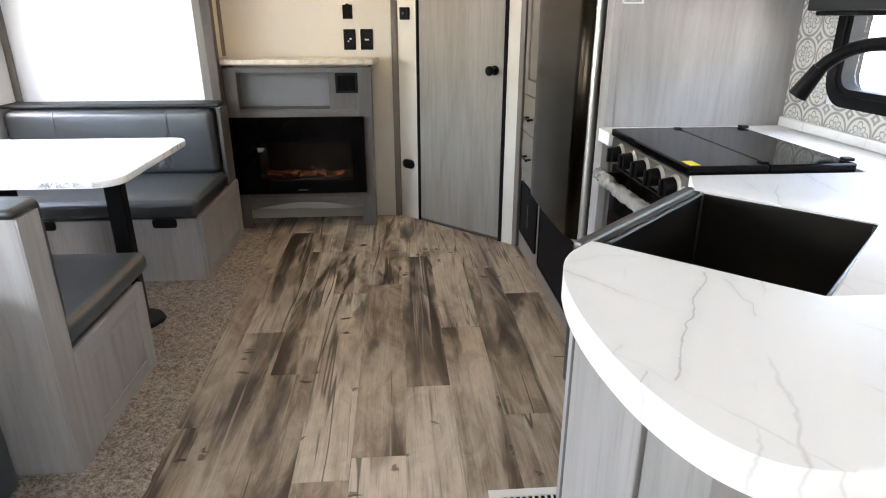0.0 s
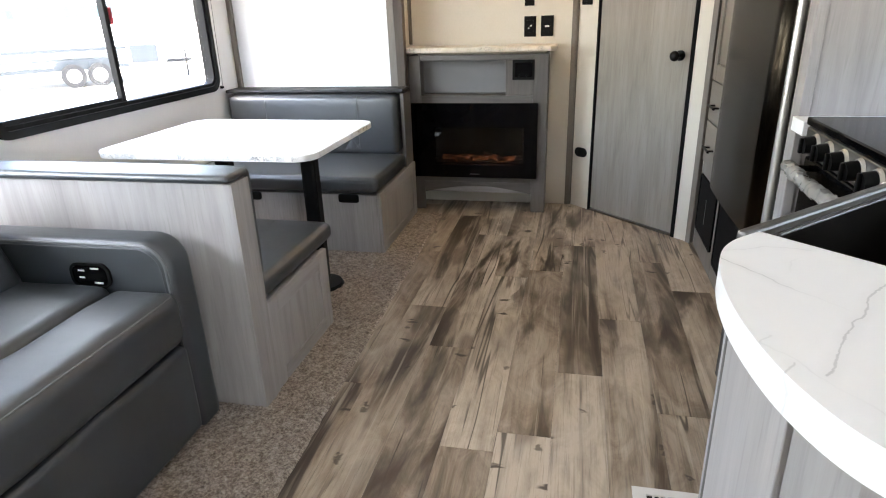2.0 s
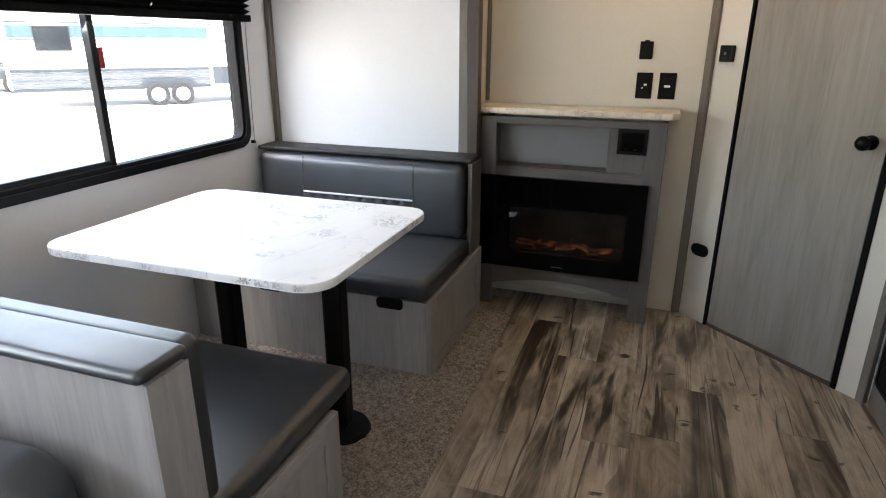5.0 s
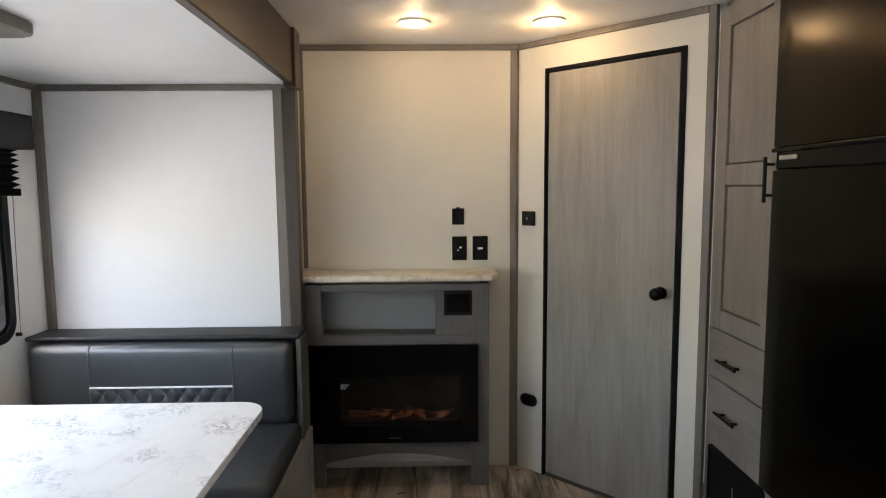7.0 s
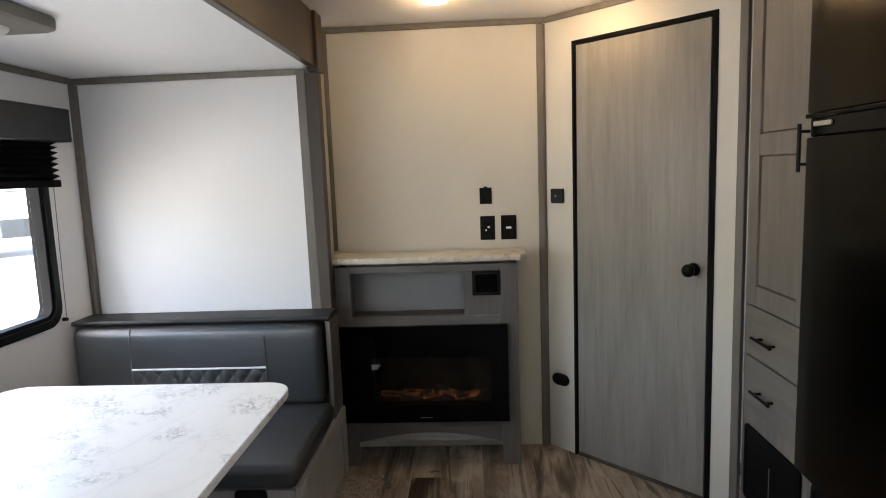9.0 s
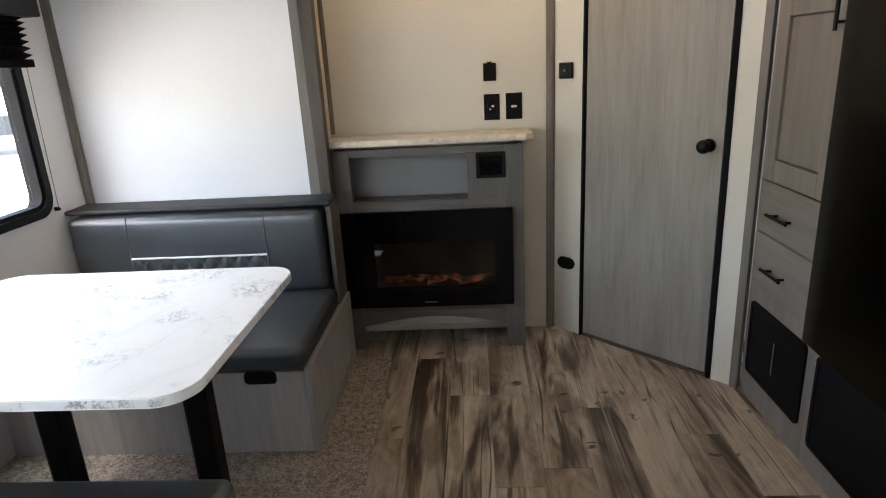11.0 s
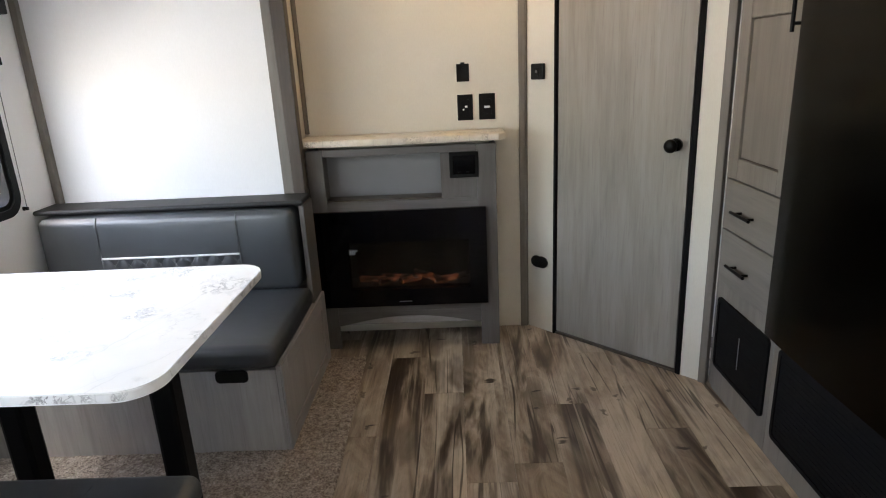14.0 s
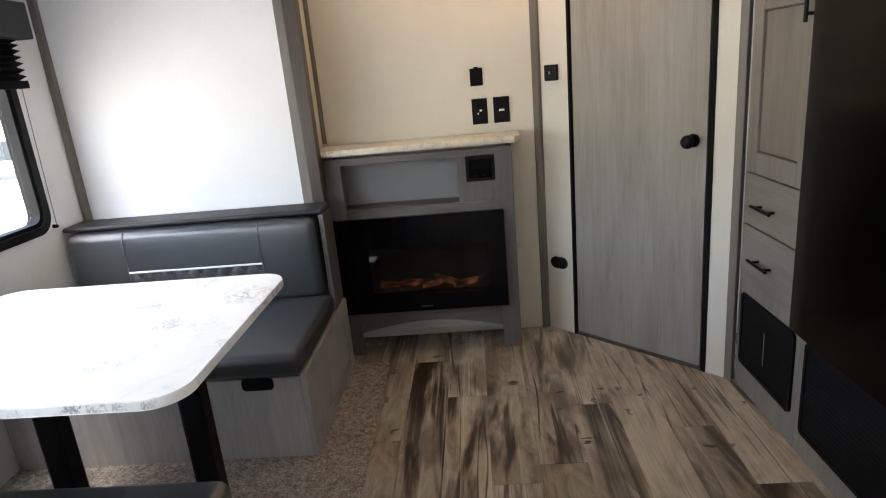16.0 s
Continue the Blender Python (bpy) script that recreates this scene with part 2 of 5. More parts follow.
def carpet_mat():
    m = Mat("carpet", 0.95, spec=0.1)
    v = m.coords()
    n = m.noise(v, 115, 3, 0.8)
    n2 = m.noise(v, 48, 3, 0.6)
    both = m.node("Math", {0: m.node("Math", {0: n, 1: 0.65}, operation="MULTIPLY").outputs[0], 1: m.node("Math", {0: n2, 1: 0.35}, operation="MULTIPLY").outputs[0]}, operation="ADD").outputs[0]
    col = m.ramp(both, ((0.36, (0.07, 0.054, 0.043)), (0.46, (0.24, 0.198, 0.166)), (0.55, (0.44, 0.38, 0.325)), (0.66, (0.66, 0.6, 0.525))))
    col = m.mix(0.25, col, m.ramp(m.noise(v, 7, 3), ((0.3, (0.17, 0.14, 0.118)), (0.7, (0.33, 0.285, 0.245)))))
    m.color(col).bump(both, 1.0, 0.012)
    return m.m


def glass_mat(name, tint=(1, 1, 1)):
    m = bpy.data.materials.new(name)
    m.use_nodes = True
    t = m.node_tree
    t.nodes.clear()
    out, mixer = t.nodes.new("ShaderNodeOutputMaterial"), t.nodes.new("ShaderNodeMixShader")
    tr, gl = t.nodes.new("ShaderNodeBsdfTransparent"), t.nodes.new("ShaderNodeBsdfGlossy")
    mixer.inputs[0].default_value = 0.05
    tr.inputs[0].default_value = (*tint, 1)
    gl.inputs[1].default_value = 0.01
    for a, b in ((tr.outputs[0], mixer.inputs[1]), (gl.outputs[0], mixer.inputs[2]), (mixer.outputs[0], out.inputs[0])):
        t.links.new(a, b)
    return m


def glow(name, color, strength):
    m = Mat(name, 0.4)
    m.color(color)
    m.b.inputs["Emission Color"].default_value = (*color, 1)
    m.b.inputs["Emission Strength"].default_value = strength
    return m.m


def tile_mat():
    """White glazed tile with a printed grey scroll pattern, 0.1 m repeat."""
    m = Mat("scroll_tile", 0.22, spec=0.5)
    v = m.coords((10, 10, 10))
    f = m.node("VectorMath", {0: v}, operation="FRACTION").outputs[0]
    sep = m.node("SeparateXYZ", {0: f})
    y = m.node("Math", {0: sep.outputs[1], 1: 0.5}, operation="SUBTRACT").outputs[0]
    z = m.node("Math", {0: sep.outputs[2], 1: 0.5}, operation="SUBTRACT").outputs[0]
    rad = m.node("Math", {0: m.node("Math", {0: y, 1: y}, operation="MULTIPLY").outputs[0], 1: m.node("Math", {0: z, 1: z}, operation="MULTIPLY").outputs[0]}, operation="ADD").outputs[0]
    rad = m.node("Math", {0: rad}, operation="SQRT").outputs[0]
    ang = m.node("Math", {0: y, 1: z}, operation="ARCTAN2").outputs[0]
    def near(a, b, w):
        d = m.node("Math", {0: m.node("Math", {0: a, 1: b}, operation="SUBTRACT").outputs[0]}, operation="ABSOLUTE").outputs[0]
        return m.node("MapRange", {0: d, 1: w, 2: w * 0.5, 3: 0.0, 4: 1.0}).outputs[0]

    def petals(fn, size):
        a2 = m.node("Math", {0: m.node("Math", {0: ang, 1: 2.0}, operation="MULTIPLY").outputs[0]}, operation=fn).outputs[0]
        return m.node("Math", {0: m.node("Math", {0: a2}, operation="ABSOLUTE").outputs[0], 1: size}, operation="MULTIPLY").outputs[0]

    lines = near(rad, 0.46, 0.05)
    for other in (near(rad, petals("COSINE", 0.37), 0.032), near(rad, petals("SINE", 0.3), 0.03), near(rad, petals("COSINE", 0.2), 0.03), near(rad, 0.62, 0.05)):
        lines = m.node("Math", {0: lines, 1: other}, operation="MAXIMUM").outputs[0]
    wear = m.noise(v, 2.0, 4)
    f2 = m.node("Math", {0: lines, 1: m.node("MapRange", {0: wear, 3: 0.5, 4: 1.0}).outputs[0]}, operation="MULTIPLY").outputs[0]
    col = m.mix(f2, (0.66, 0.645, 0.61), (0.2, 0.205, 0.2))
    m.color(col)
    return m.m


def gravel_mat():
    m = Mat("gravel", 0.9, spec=0.2)
    v = m.coords()
    n, big = m.noise(v, 18, 6, 0.7), m.noise(v, 0.4, 4)
    m.color(m.mix(0.4, m.ramp(n, ((0.3, (0.3, 0.28, 0.25)), (0.7, (0.55, 0.53, 0.49)))), m.ramp(big, ((0.3, (0.36, 0.34, 0.3)), (0.7, (0.5, 0.48, 0.44)))))).bump(n, 0.6, 0.02)
    return m.m


GREY_WOOD = ((0.25, 0.236, 0.228), (0.325, 0.308, 0.299), (0.4, 0.38, 0.371))
M_WOOD = wood_laminate("grey_wood_laminate", *GREY_WOOD, "z")
M_WOOD_H = wood_laminate("grey_wood_laminate_across", *GREY_WOOD, "x")
M_WOOD_Y = wood_laminate("grey_wood_laminate_along", *GREY_WOOD, "y")
M_DOOR = wood_laminate("door_laminate", (0.188, 0.173, 0.15), (0.248, 0.23, 0.203), (0.304, 0.284, 0.256), "z", 0.45)
M_PALE = wood_laminate("pale_pantry_laminate", (0.138, 0.123, 0.107), (0.185, 0.167, 0.147), (0.232, 0.211, 0.189), "z")
M_PALE_Y = wood_laminate("pale_pantry_laminate_along", (0.138, 0.123, 0.107), (0.185, 0.167, 0.147), (0.232, 0.211, 0.189), "y")
M_HEARTH = wood_laminate("smoky_wood_laminate", (0.08, 0.073, 0.068), (0.115, 0.106, 0.099), (0.15, 0.14, 0.132), "z")
M_HEARTH_H = wood_laminate("smoky_wood_laminate_across", (0.08, 0.073, 0.068), (0.115, 0.106, 0.099), (0.15, 0.14, 0.132), "x")
M_FASCIA = wood_laminate("brown_wood_fascia", (0.032, 0.021, 0.013), (0.054, 0.036, 0.024), (0.08, 0.055, 0.037), "y", 0.3)
M_JAMB = wood_laminate("brown_wood_jamb", (0.04, 0.03, 0.023), (0.065, 0.05, 0.039), (0.095, 0.075, 0.06), "z", 0.38)
M_TRIM = wood_laminate("taupe_trim", (0.13, 0.115, 0.098), (0.165, 0.148, 0.128), (0.2, 0.18, 0.158), "z", 0.45)
M_WALL = wall_panel("cream_wall_panel", (0.575, 0.548, 0.478), (0.635, 0.608, 0.535))
M_SLIDE = wall_panel("white_wall_panel", (0.74, 0.738, 0.74), (0.8, 0.798, 0.8))
M_CEIL = plain("ceiling_vinyl", (0.78, 0.77, 0.75), 0.55, grain=0.03, bump=0.1, scale=150)
M_SLIDECEIL = plain("slide_ceiling_vinyl", (0.8, 0.8, 0.8), 0.5, grain=0.02, bump=0.08, scale=150)
M_LEATHER = leather("grey_leather", (0.014, 0.018, 0.022), (0.024, 0.029, 0.035))
M_SOFA = leather("slate_leather", (0.014, 0.018, 0.0225), (0.024, 0.0295, 0.036))
M_PIPING = plain("white_piping", (0.75, 0.75, 0.74), 0.5)
M_WELT = plain("grey_welt", (0.13, 0.135, 0.14), 0.5)
M_STITCH = plain("grey_stitching", (0.13, 0.135, 0.14), 0.6)
M_BLACK = plain("black_plastic", (0.004, 0.004, 0.004), 0.35, grain=0.2, spec=0.15)
M_BLACKMETAL = plain("black_powder_coat", (0.004, 0.004, 0.0044), 0.4, grain=0.2, bump=0.1, spec=0.15)
M_RUBBER = plain("black_rubber", (0.005, 0.005, 0.005), 0.6, grain=0.2, spec=0.15)
M_GLOSSBLACK = plain("black_glass", (0.002, 0.002, 0.0025), 0.06, grain=0.1, bump=0.0, spec=0.12)
M_FRIDGE = brushed("dark_steel", (0.014, 0.0112, 0.0078), 0.22)
M_STEEL = plain("bright_steel", (0.55, 0.54, 0.52), 0.25, 1.0)
M_SINK = plain("gunmetal_sink", (0.045, 0.04, 0.035), 0.3, 0.85, grain=0.15)
M_MARBLE = marble("white_marble_laminate", (0.86, 0.86, 0.855), (0.14, 0.14, 0.145), (0.845, 0.845, 0.845), 1.5, 0.0, 0.28, 0.5,
                  (([(-0.335, -0.2), (-0.392, -0.296), (-0.448, -0.381), (-0.492, -0.461)], 0.0019, 0.7), ([(-0.316, -0.223), (-0.326, -0.295), (-0.338, -0.334)], 0.0016, 0.5), ([(-0.52, -0.147), (-0.467, -0.126), (-0.406, -0.127)], 0.0018, 0.3), ([(-0.515, -0.441), (-0.532, -0.469)], 0.002, 0.5), ([(-0.536, -0.415), (-0.522, -0.39)], 0.0018, 0.3)))
M_TABLE = marble("speckled_marble_laminate", (0.9, 0.9, 0.895), (0.25, 0.255, 0.27), (0.86, 0.865, 0.87), 1.9, 0.7, 0.34, 0.25)
M_TABLE_EDGE = marble("veined_edge_laminate", (0.82, 0.82, 0.81), (0.16, 0.16, 0.165), (0.7, 0.7, 0.7), 2.6, 1.0, 0.34, 0.7)
M_MANTEL = marble("tan_marble_laminate", (0.68, 0.62, 0.53), (0.26, 0.215, 0.165), (0.58, 0.51, 0.41), 3.5, 1.0, 0.3, 0.5)
M_PLANK = plank_vinyl()
M_CARPET = carpet_mat()
M_GLASS = glass_mat("window_glass")
M_TILE = tile_mat()
M_GRAVEL = gravel_mat()
M_LED = glow("led_lens", (1.0, 0.84, 0.62), 1.6)
M_WHITE = plain("white_plastic", (0.72, 0.71, 0.69), 0.4)
M_SHADE = plain("black_pleated_fabric", (0.004, 0.004, 0.004), 0.8, grain=0.2, spec=0.1)
M_VALANCE = wood_laminate("charcoal_valance", (0.016, 0.016, 0.016), (0.024, 0.024, 0.024), (0.032, 0.032, 0.032), "y", 0.5)
M_WRAP = plain("plastic_wrap", (0.2, 0.2, 0.195), 0.12, grain=0.3, scale=90, bump=1.0)
M_LABEL = plain("yellow_label", (0.75, 0.6, 0.04), 0.5)
M_LOG = plain("charred_log", (0.05, 0.03, 0.022), 0.8, grain=0.6, bump=0.8, scale=40)
M_GREYPANEL = plain("pale_grey_panel", (0.17, 0.168, 0.17), 0.5)
M_RANGE = plain("brushed_dark_steel", (0.16, 0.155, 0.15), 0.35, 0.9, grain=0.1)
M_SATIN = plain("satin_aluminium", (0.5, 0.48, 0.45), 0.38, 0.8)
M_GRILLE = plain("matt_black_grille", (0.0035, 0.0035, 0.004), 0.7, grain=0.2, spec=0.12)
M_INK = plain("pale_ink", (0.7, 0.7, 0.7), 0.5)


# ---- mesh helpers ----
WORLD = {}


def thing(name, loc, label, category, group="", kind="", rz=0.0):
    """An empty at the base of a thing; parts are built in world places and hung under it."""
    ob = new(name)
    ob.empty_display_size = 0.1
    WORLD[ob] = Matrix.Translation(loc) @ Matrix.Rotation(radians(rz), 4, "Z")
    ob.matrix_world = WORLD[ob]
    return tagged(ob, label, category, group, kind)


def part(name, bm, material, parent=None, label="", smooth=False, m=None):
    """Links a bmesh as one mesh object, under a thing or a part."""
    if m is not None:
        bm.transform(m)
    if parent is not None:
        bm.transform(WORLD[parent].inverted())
    bmesh.ops.recalc_face_normals(bm, faces=bm.faces)
    me = bpy.data.meshes.new(name)
    bm.to_mesh(me)
    bm.free()
    me.materials.append(material)
    if smooth:
        for p in me.polygons:
            p.use_smooth = True
        if smooth != "all":
            me.set_sharp_from_angle(angle=radians(38))
    ob = new(name, me)
    if parent is not None:
        ob.parent = parent
        WORLD[ob] = WORLD[parent].copy()
    else:
        WORLD[ob] = Matrix.Identity(4)
    if label:
        ob["label"] = label
    return ob


def solo(name, bm, material, label, category, group="", kind="", smooth=False, m=None):
    return tagged(part(name, bm, material, None, "", smooth, m), label, category, group, kind)


def box(x0, x1, y0, y1, z0, z1, bev=0.002, bm=None):
    bm = bm or bmesh.new()
    m = Matrix.Translation(((x0 + x1) / 2, (y0 + y1) / 2, (z0 + z1) / 2)) @ Matrix.Diagonal((abs(x1 - x0), abs(y1 - y0), abs(z1 - z0), 1))
    vs = bmesh.ops.create_cube(bm, size=1, matrix=m)["verts"]
    if bev:
        es = list({e for v in vs for e in v.link_edges})
        bmesh.ops.bevel(bm, geom=es, offset=min(bev, 0.45 * min(abs(x1 - x0), abs(y1 - y0), abs(z1 - z0))), segments=2, affect="EDGES", profile=0.5)
    return bm


def rbox(x0, x1, y0, y1, z0, z1, r=0.03, puff=0.0, n=8, bm=None):
    """A soft box: rounded edges of radius r, faces swollen by puff."""
    bm = bm or bmesh.new()
    c = Vector(((x0 + x1) / 2, (y0 + y1) / 2, (z0 + z1) / 2))
    h = Vector((abs(x1 - x0) / 2, abs(y1 - y0) / 2, abs(z1 - z0) / 2))
    r = min(r, 0.98 * min(h))

    def stops(k):
        inner = [-(k - r) + 2 * (k - r) * i / n for i in range(n + 1)]
        edge = [k - r + r * f for f in (0.3, 0.6, 0.85, 1.0)]
        return [-e for e in reversed(edge)] + inner + edge

    made = {}

    def vert(p):
        key = tuple(round(a, 6) for a in p)
        if key not in made:
            q = Vector([max(-(h[i] - r), min(h[i] - r, p[i])) for i in range(3)])
            d = Vector(p) - q
            d = d.normalized() * r if d.length > 1e-9 else d
            o = q + d
            if puff:
                for i in range(3):
                    a, b = (i + 1) % 3, (i + 2) % 3
                    if abs(p[i]) > h[i] - 1e-6:
                        o[i] += math.copysign(puff * max(0, 1 - (p[a] / h[a]) ** 4) * max(0, 1 - (p[b] / h[b]) ** 4), p[i])
            made[key] = bm.verts.new(c + o)
        return made[key]

    for ax in range(3):
        a, b = (ax + 1) % 3, (ax + 2) % 3
        sa, sb = stops(h[a]), stops(h[b])
        for side in (-1, 1):
            for i in range(len(sa) - 1):
                for j in range(len(sb) - 1):
                    ring = []
                    for u, w in ((i, j), (i + 1, j), (i + 1, j + 1), (i, j + 1)):
                        p = [0, 0, 0]
                        p[ax], p[a], p[b] = side * h[ax], sa[u], sb[w]
                        ring.append(vert(p))
                    if len(set(ring)) == 4:
                        try:
                            bm.faces.new(ring if side > 0 else ring[::-1])
                        except ValueError:
                            pass
    return bm


def cyl(p0, p1, r0, r1=None, seg=20, bm=None):
    bm = bm or bmesh.new()
    p0, p1 = Vector(p0), Vector(p1)
    d = p1 - p0
    m = Matrix.Translation((p0 + p1) / 2) @ d.to_track_quat("Z", "Y").to_matrix().to_4x4()
    bmesh.ops.create_cone(bm, cap_ends=True, segments=seg, radius1=r0, radius2=r0 if r1 is None else r1, depth=d.length, matrix=m)
    return bm


def rounded(w, h, r, seg=6):
    """The outline of a rounded rectangle w by h about the origin."""
    pts = []
    for cx, cy, a0 in ((w / 2 - r, h / 2 - r, 0), (-w / 2 + r, h / 2 - r, 90), (-w / 2 + r, -h / 2 + r, 180), (w / 2 - r, -h / 2 + r, 270)):
        for i in range(seg + 1):
            a = radians(a0 + 90 * i / seg)
            pts.append((cx + r * math.cos(a), cy + r * math.sin(a)))
    return pts


def prism(pts, z0, z1, bev=0.0, bm=None, segments=2):
    """A plate with the outline pts in x and y."""
    bm = bm or bmesh.new()
    lo = [bm.verts.new((x, y, z0)) for x, y in pts]
    hi = [bm.verts.new((x, y, z1)) for x, y in pts]
    bm.faces.new(lo[::-1]), bm.faces.new(hi)
    n = len(pts)
    for i in range(n):
        bm.faces.new((lo[i], lo[(i + 1) % n], hi[(i + 1) % n], hi[i]))
    if bev:
        es = [e for e in bm.edges if e.verts[0] in lo and e.verts[1] in lo or e.verts[0] in hi and e.verts[1] in hi]
        bmesh.ops.bevel(bm, geom=es, offset=bev, segments=segments, affect="EDGES", profile=0.5)
    return bm


def ring(outer, inner, z0, z1, bm=None):
    """A frame between two outlines of the same count."""
    bm = bm or bmesh.new()
    n = len(outer)
    L = [[bm.verts.new((x, y, z)) for x, y in pts] for pts, z in ((outer, z0), (outer, z1), (inner, z1), (inner, z0))]
    for a in range(4):
        A, B = L[a], L[(a + 1) % 4]
        for i in range(n):
            bm.faces.new((A[i], A[(i + 1) % n], B[(i + 1) % n], B[i]))
    return bm


def tube(points, r, seg=10, bm=None, closed=False):
    """A round bar along points."""
    bm = bm or bmesh.new()
    pts = [Vector(p) for p in points]
    loops = []
    for i, p in enumerate(pts):
        d = (pts[min(i + 1, len(pts) - 1)] - pts[max(i - 1, 0)]).normalized()
        side = d.cross(Vector((0, 0, 1)))
        side = side.normalized() if side.length > 1e-4 else Vector((1, 0, 0))
        up = side.cross(d).normalized()
        loops.append([bm.verts.new(p + r * (math.cos(a) * side + math.sin(a) * up)) for a in [2 * math.pi * k / seg for k in range(seg)]])
    for A, B in zip(loops, loops[1:]):
        for k in range(seg):
            bm.faces.new((A[k], A[(k + 1) % seg], B[(k + 1) % seg], B[k]))
    bm.faces.new(loops[0][::-1]), bm.faces.new(loops[-1])
    return bm


def text_mesh(body, size, m, depth=0.0008):
    cu = bpy.data.curves.new("writing", "FONT")
    cu.body, cu.size, cu.extrude, cu.align_x, cu.align_y = body, size, depth, "CENTER", "CENTER"
    tmp = bpy.data.objects.new("writing", cu)
    scene.collection.objects.link(tmp)
    me = bpy.data.meshes.new_from_object(tmp.evaluated_get(bpy.context.evaluated_depsgraph_get()))
    bpy.data.objects.remove(tmp)
    bm = bmesh.new()
    bm.from_mesh(me)
    bm.transform(m)
    return bm


# turns a plate in x, y into an upright one: plate x to world y, plate y to world z, plate z to world -x or x
ON_LEFT = Matrix(((0, 0, 1, 0), (1, 0, 0, 0), (0, 1, 0, 0), (0, 0, 0, 1)))
ON_RIGHT = Matrix(((0, 0, -1, 0), (1, 0, 0, 0), (0, 1, 0, 0), (0, 0, 0, 1)))
ON_BACK = Matrix(((1, 0, 0, 0), (0, 0, -1, 0), (0, 1, 0, 0), (0, 0, 0, 1)))


def at(x, y, z):
    return Matrix.Translation((x, y, z))


# ---- setting ----
X_SLIDE, X_RIGHT, Y_BACK, Y_REAR, Z_CEIL, Z_SLIDE, Y_END = -1.10, 2.33, 4.40, -1.6, 2.12, 1.89, 4.13
WIN_A, WIN_B, WIN_Z0, WIN_Z1 = (2.29, 3.865), (0.45, 1.828), 0.838, 1.62

ground = solo("ground", box(-400, 400, -400, 400, -0.95, -0.75, 0), M_GRAVEL, "pale gravel yard in strong daylight", "ground", kind="structure")
floor = solo("floor", prism([(-0.06, Y_REAR - 0.06), (X_RIGHT + 0.06, Y_REAR - 0.06), (X_RIGHT + 0.06, Y_BACK + 0.1), (-0.06, Y_BACK + 0.1), (-0.06, 4.19), (X_SLIDE - 0.06, 4.19), (X_SLIDE - 0.06, 0.04), (-0.06, 0.04)], -0.06, -0.006), M_RUBBER, "brown wood-look vinyl plank floor", "floor", kind="structure")


def wall_with_window(name, x0, x1, y0, y1, z1, holes, material, label):
    """A wall along y, with rectangular holes (y0, y1, z0, z1) through it."""
    bm = bmesh.new()
    y = y0
    for a, b, c, d in sorted(holes):
        box(x0, x1, y, a, 0, z1, 0, bm)
        if c > 0.001:
            box(x0, x1, a, b, 0, c, 0, bm)
        box(x0, x1, a, b, d, z1, 0, bm)
        y = b
    box(x0, x1, y, y1, 0, z1, 0, bm)
    return solo(name, bm, material, label, "wall", kind="structure")


Y_SLIDE0 = 0.1
wall_with_window("wall_slide_side", X_SLIDE - 0.06, X_SLIDE, Y_SLIDE0, Y_END + 0.05, Z_SLIDE + 0.05,
                 [(*WIN_B, WIN_Z0, WIN_Z1), (*WIN_A, WIN_Z0, WIN_Z1)], M_SLIDE, "white textured slide-out wall with two windows")
wall_with_window("wall_kitchen_side", X_RIGHT, X_RIGHT + 0.06, Y_REAR, Y_BACK, Z_CEIL + 0.05,
                 [(-1.1, -0.5, 0.0, 1.95), (1.35, 2.2, 1.03, 1.42)], M_SLIDE, "white panelled side wall behind the kitchen")
solo("wall_slide_end", box(X_SLIDE, 0.0, Y_END, Y_END + 0.05, 0, Z_SLIDE + 0.05, 0), M_SLIDE, "white textured end wall of the slide-out", "wall", kind="structure")
solo("wall_slide_near", box(X_SLIDE, 0.0, Y_SLIDE0 - 0.05, Y_SLIDE0, 0, Z_SLIDE + 0.05, 0), M_SLIDE, "white end wall beside the sofa", "wall", kind="structure")
solo("wall_back", box(-0.06, 1.06, Y_BACK, Y_BACK + 0.05, 0, Z_CEIL + 0.05, 0), M_WALL, "cream panelled wall above the fireplace", "wall", kind="structure")
solo("wall_jamb", box(-0.06, -0.008, Y_END + 0.05, Y_BACK, 0, Z_CEIL + 0.05, 0), M_WALL, "narrow cream wall return beside the slide-out", "wall", kind="structure")
solo("wall_left_rear", box(-0.06, 0.0, Y_REAR, Y_SLIDE0 - 0.05, 0, Z_CEIL + 0.05, 0), M_SLIDE, "white side wall behind the slide-out", "wall", kind="structure")
solo("wall_rear", box(-0.06, X_RIGHT + 0.06, Y_REAR - 0.05, Y_REAR, 0, Z_CEIL + 0.05, 0), M_SLIDE, "white end wall of the living space", "wall", kind="structure")
solo("ceiling", box(-0.06, X_RIGHT + 0.06, Y_REAR, Y_BACK + 0.05, Z_CEIL, Z_CEIL + 0.05, 0), M_CEIL, "smooth off-white vinyl ceiling", "ceiling", kind="structure")
solo("ceiling_slide", box(X_SLIDE - 0.06, -0.001, Y_SLIDE0 - 0.05, Y_END + 0.05, Z_SLIDE, Z_SLIDE + 0.05, 0), M_SLIDECEIL, "smooth white ceiling of the slide-out", "ceiling", kind="structure")
solo("slide_fascia", box(0.0, 0.035, Y_SLIDE0 - 0.05, 4.06, 1.884, Z_CEIL - 0.002, 0.006), M_FASCIA, "dark brown wood-grain fascia over the slide-out", "fascia", kind="structure")
solo("slide_fascia_cap", box(-0.004, 0.048, 4.0605, 4.17, 1.868, Z_CEIL - 0.002, 0.004), M_FASCIA, "dark brown wood-grain end cap of the fascia", "fascia", kind="structure")


